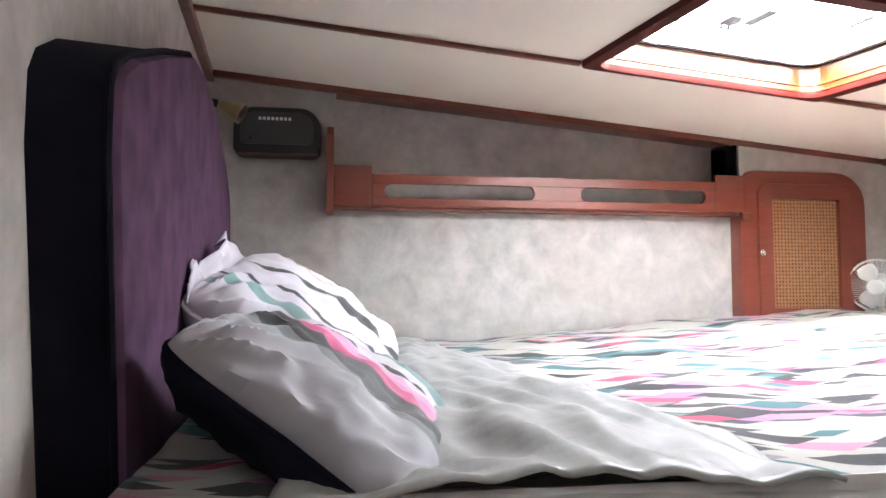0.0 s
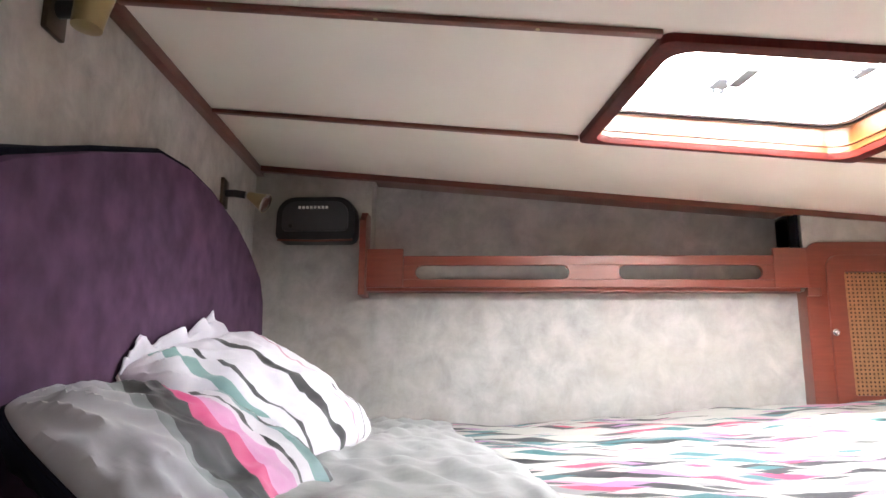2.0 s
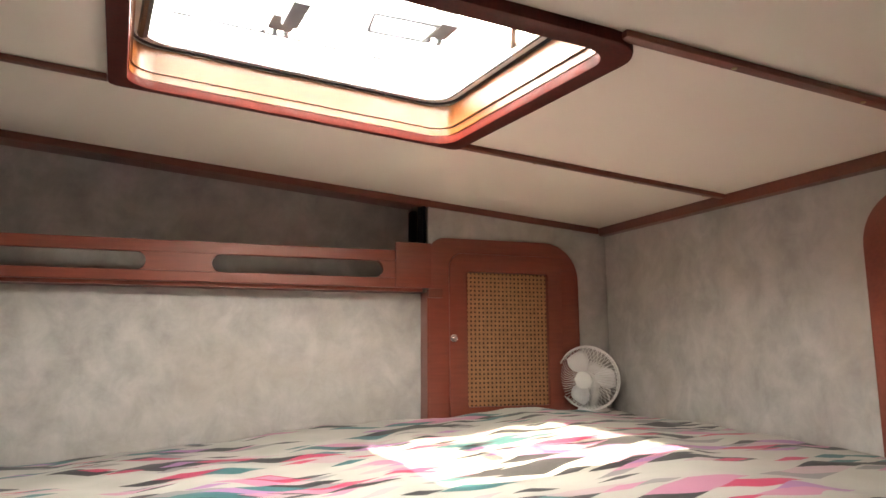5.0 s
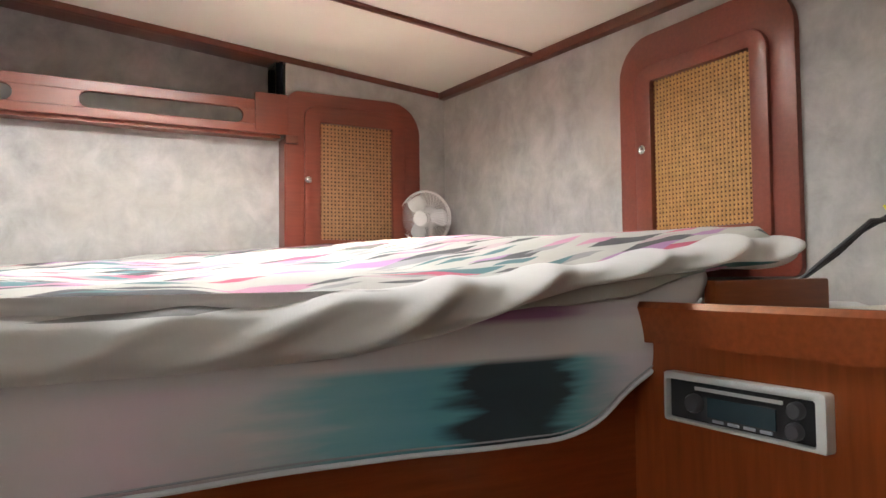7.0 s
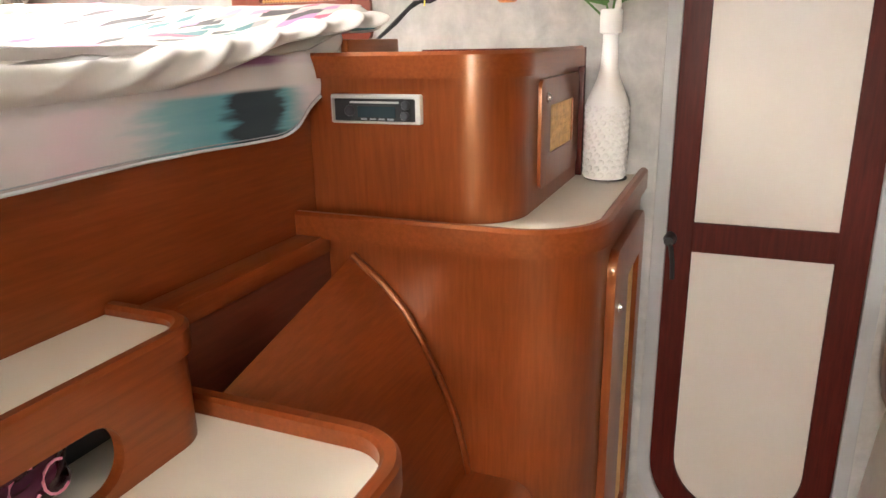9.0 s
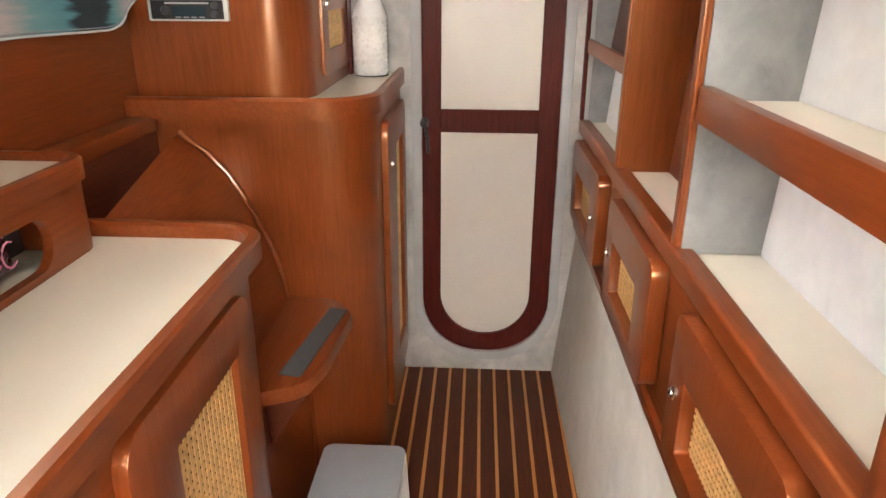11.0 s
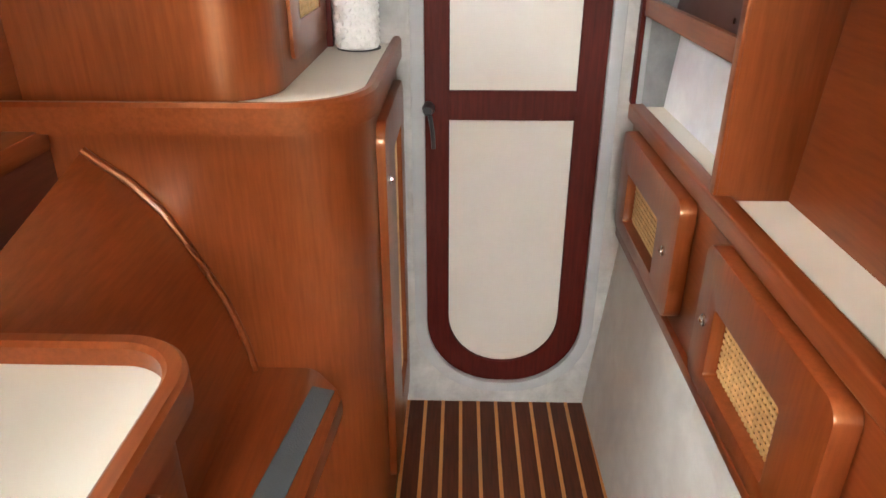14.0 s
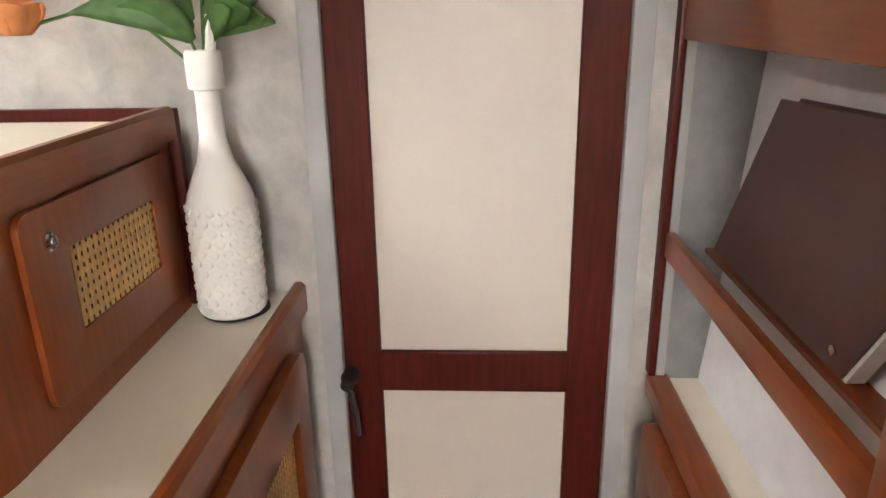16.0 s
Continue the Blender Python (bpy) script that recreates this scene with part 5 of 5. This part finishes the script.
def rose(c, r):
    stem = part("stem", tube([NECK + Vector((0, 0, -0.03)), NECK + Vector((-0.01, (c.y - NECK.y) * 0.45, (c.z - NECK.z) * 0.7 + 0.03)), c - Vector((0, 0, r * 0.6))], 0.003, 6), LEAF, BOUQ, smooth=True)
    bloom = part("flower", lathe([(r * 0.2, -r * 0.75), (r * 0.62, -r * 0.5), (r * 0.72, 0.0), (r * 0.6, r * 0.45), (r * 0.42, r * 0.66), (r * 0.2, r * 0.78), (r * 0.03, r * 0.8)], 16, Matrix.Translation(c)), PETAL, BOUQ, "orange rose", True)
    for i in range(7):
        t = 2 * math.pi * i / 7 + (0.2 if i % 2 else 0)
        bm = bmesh.new()
        rows = []
        for j in range(6):
            f = j / 5
            rr = r * (0.35 + 0.62 * math.sin(2.2 * f + 0.15) - (0.08 * f if i % 2 else 0))
            z = r * (-0.75 + 1.35 * f - 0.35 * f ** 4)
            rows.append([bm.verts.new(c + Vector((rr * math.cos(t + s * 0.62), rr * math.sin(t + s * 0.62), z - 0.12 * r * s * s * f))) for s in (-1, -0.5, 0, 0.5, 1)])
        for a, b in zip(rows, rows[1:]):
            for q in range(4):
                bm.faces.new((a[q], a[q + 1], b[q + 1], b[q]))
        pt = part("petal", bm, PETAL, bloom, smooth=True)
        pt.modifiers.new("thickness", "SOLIDIFY").thickness = 0.0012


rose(Vector((2.215, 0.190, 1.638)), 0.046)
rose(Vector((2.205, 0.045, 1.745)), 0.040)
rose(Vector((2.220, -0.110, 1.735)), 0.038)

CABLE = thing("cable_bundle", "loose black cables with a yellow wire at the berth corner", "cable")
for k, off in enumerate((0.0, 0.009, -0.008)):
    part("cable", tube([(2.19, 0.56, 1.515), (2.21 + off, 0.51, 1.56), (2.235, 0.467 + off, 1.607 - off), (2.25, 0.42, 1.622 + off), (2.265, 0.371 - off, 1.638 + off * 0.6), (2.285, 0.335, 1.652 - off),
                        (2.30, 0.307 + off * 0.6, 1.668), (2.312, 0.278, 1.71 + off), (2.318, 0.257 + off * 0.5, 1.754), (2.322, 0.248, 1.802), (2.323, 0.244 + off * 0.4, 1.88), (2.324, 0.240, 1.96)], 0.0042), BLACK, CABLE, smooth=True)
for y, z, x in ((0.43, 1.615, 2.248), (0.345, 1.648, 2.278)):
    part("wire_tie", tube([(x - 0.003, y + 0.004, z - 0.010), (x - 0.011, y, z), (x - 0.004, y + 0.003, z + 0.010), (x - 0.006, y + 0.012, z + 0.024)], 0.0022), YELLOW, CABLE, "yellow wire tie", True)
part("cable_clip", box(2.3185, 2.3295, 0.228, 0.252, 1.952, 1.968, 0.002), BLACK, CABLE)


def fan():
    ob = thing("desk_fan", "small white desk fan with wire cage in the berth corner", "fan")
    c = Vector((2.205, 2.03, 1.742))
    m = look(c, c + Vector((0.72, 0.60, 0.12)))  # local +z towards the room
    R = 0.098
    for rr, zz in ((R, 0.0), (R * 0.98, 0.012), (R * 0.97, -0.012)):
        part("cage_ring", tube([m @ Vector((rr * math.cos(t * math.pi / 20), rr * math.sin(t * math.pi / 20), zz)) for t in range(40)], 0.0032 if zz == 0 else 0.0016, 6, closed=True), WHITE_PLASTIC, ob, smooth=True)
    bm = bmesh.new()
    for i in range(54):
        t = 2 * math.pi * i / 54
        tw = t + 0.25
        tube([m @ Vector((0.026 * math.cos(tw), 0.026 * math.sin(tw), 0.042)), m @ Vector((0.065 * math.cos(t + 0.1), 0.065 * math.sin(t + 0.1), 0.036)), m @ Vector((R * math.cos(t), R * math.sin(t), 0.002))], 0.0011, 4, bm)
    tagged(part("wire_cage", bm, WHITE_PLASTIC, ob, "white wire cage"), kind="stuff")
    bm = bmesh.new()
    for i in range(36):
        t = 2 * math.pi * i / 36
        tube([m @ Vector((0.035 * math.cos(t), 0.035 * math.sin(t), -0.042)), m @ Vector((0.07 * math.cos(t), 0.07 * math.sin(t), -0.034)), m @ Vector((R * math.cos(t), R * math.sin(t), -0.002))], 0.0011, 4, bm)
    tagged(part("rear_cage", bm, WHITE_PLASTIC, ob), kind="stuff")
    part("badge", lathe([(0.027, 0.040), (0.027, 0.046), (0.022, 0.049)], 24, m), WHITE_PLASTIC, ob, "white centre badge", True)
    hub = part("hub", lathe([(0.020, -0.012), (0.022, 0.010), (0.012, 0.024)], 20, m), WHITE_PLASTIC, ob, smooth=True)
    for k in range(3):
        bm = bmesh.new()
        rows = []
        for i in range(7):
            r = 0.018 + 0.068 * i / 6
            w = 0.95 * math.sin(math.pi * (0.2 + 0.62 * i / 6))
            rows.append([bm.verts.new(m @ Vector((r * math.cos(2.09 * k + w * s), r * math.sin(2.09 * k + w * s), 0.012 * s))) for s in (-0.6, -0.3, 0, 0.3, 0.6)])
        for a, b in zip(rows, rows[1:]):
            for q in range(4):
                bm.faces.new((a[q], a[q + 1], b[q + 1], b[q]))
        bl = part("blade", bm, PAPER, ob, smooth=True)
        bl.modifiers.new("thickness", "SOLIDIFY").thickness = 0.0015
    part("motor", lathe([(0.034, -0.075), (0.040, -0.070), (0.040, -0.045), (0.034, -0.040)], 20, m), WHITE_PLASTIC, ob, smooth=True)
    b = m @ Vector((0, 0, -0.058))
    part("neck", tube([b, b + Vector((0, 0, -0.06)), (b.x - 0.01, b.y, quilt_z(b.x, b.y) + 0.01)], 0.013, 10), WHITE_PLASTIC, ob, smooth=True)
    zb = quilt_z(b.x, b.y) - 0.012
    part("base", lathe([(0.05, 0), (0.052, 0.012), (0.04, 0.024), (0.016, 0.032)], 24, Matrix.Translation((b.x - 0.01, b.y, zb))), WHITE_PLASTIC, ob, smooth=True)
    return ob


fan()


def spot_lamp(y, z, head_way, label, prof, reach=0.0):
    ob = thing("reading_lamp", label, "lamp", "reading lamps on the bulkhead")
    part("wall_plate", box(-0.1495, -0.138, y - 0.030, y + 0.030, z - 0.045, z + 0.045, 0.004), plain("dark_bronze", (0.07, 0.05, 0.03), 0.4, 0.5), ob, smooth=True)
    part("bracket", tube([(-0.139, y, z), (-0.112, y, z), (-0.100 + 0.5 * reach, y + 0.004, z + 0.004 - 0.2 * reach)], 0.015 if not reach else 0.012, 12), BLACK, ob, "black swivel", True)
    c = Vector((-0.085 + reach, y + 0.005, z + 0.004 - 0.5 * reach))
    m = look(c, c - Vector(head_way))
    hd = part("head", lathe(prof, 24, m), BRASS, ob, "aged brass lamp head", True)
    part("reflector", lathe([(prof[-1][0], prof[-1][1] - 0.0005), (prof[-1][0] * 0.85, prof[-1][1] + 0.001), (0.010, prof[-1][1] + 0.0005)], 20, m), CHROME, hd, "pale reflector face", True)
    return lean_west(ob)


spot_lamp(0.722, 2.295, (0.12, 0.05, 1.0), "aged brass reading lamp with a black swivel on the bulkhead", [(0.012, -0.040), (0.026, -0.036), (0.029, 0.0), (0.036, 0.048), (0.034, 0.050)])
spot_lamp(1.742, 2.262, (0.85, -0.2, -0.45), "aged brass reading lamp aimed at the berth beside the speaker", [(0.009, -0.036), (0.013, -0.032), (0.017, -0.012), (0.029, 0.028), (0.031, 0.034)], 0.045)

PLQ = thing("wooden_plaque", "small wooden-framed dark plaque on the cloth-lined bulkhead", "plaque")
o1 = rounded(0.178, 0.298, 2.026, 2.24, (0.045, 0.03, 0.02, 0.02), 8)
o2 = rounded(0.195, 0.281, 2.046, 2.225, (0.035, 0.02, 0.012, 0.012), 8)
part("frame", prism(o1, "x", -0.1495, -0.128, hole=o2, bevel=0.004), TRIM_WOOD, PLQ, smooth=True)
part("face", prism(o2, "x", -0.149, -0.138), DARK_GREY, PLQ)
lean_west(PLQ)

BOX_SPK = thing("wall_speaker", "black wall speaker with a dark red edge above the berth", "speaker")
ol = rounded(-0.130, 0.160, 2.180, 2.345, (0.03, 0.03, 0.07, 0.07), 8)
part("housing", prism(ol, "y", 2.1595, 2.085, bevel=0.015), BLACK, BOX_SPK, smooth=True)
part("grille", prism(rounded(-0.105, 0.135, 2.215, 2.325, (0.02, 0.02, 0.05, 0.05), 8), "y", 2.0855, 2.078, bevel=0.004), DARK_GREY, BOX_SPK, smooth=True)
part("red_edge", tube([(-0.12, 2.092, 2.186), (0.02, 2.084, 2.180), (0.15, 2.092, 2.186)], 0.004), TRIM_WOOD, BOX_SPK, "dark red lower edge", True)
for k in range(8):
    part("lettering_bar", box(-0.045 + 0.014 * k, -0.036 + 0.014 * k, 2.0755, 2.0779, 2.296, 2.306), PAPER, BOX_SPK)
part("dial", lathe([(0.008, 0), (0.007, 0.006)], 12, look((-0.07, 2.077, 2.232), (-0.07, 5, 2.232))), BLACK, BOX_SPK, smooth=True)

# ---- floor pieces ----
pitch, gap = 0.0580, 0.0105
y = -0.9125
while y < 0.44:
    part("plank", box(-1.39, 2.329, y + 0.0005, y + pitch - gap - 0.0005, -0.0055, 0.0), TEAK, floor)
    part("holly_strip", box(-1.39, 2.329, y + pitch - gap, y + pitch, -0.0055, 0.0003), HOLLY, floor)
    y += pitch
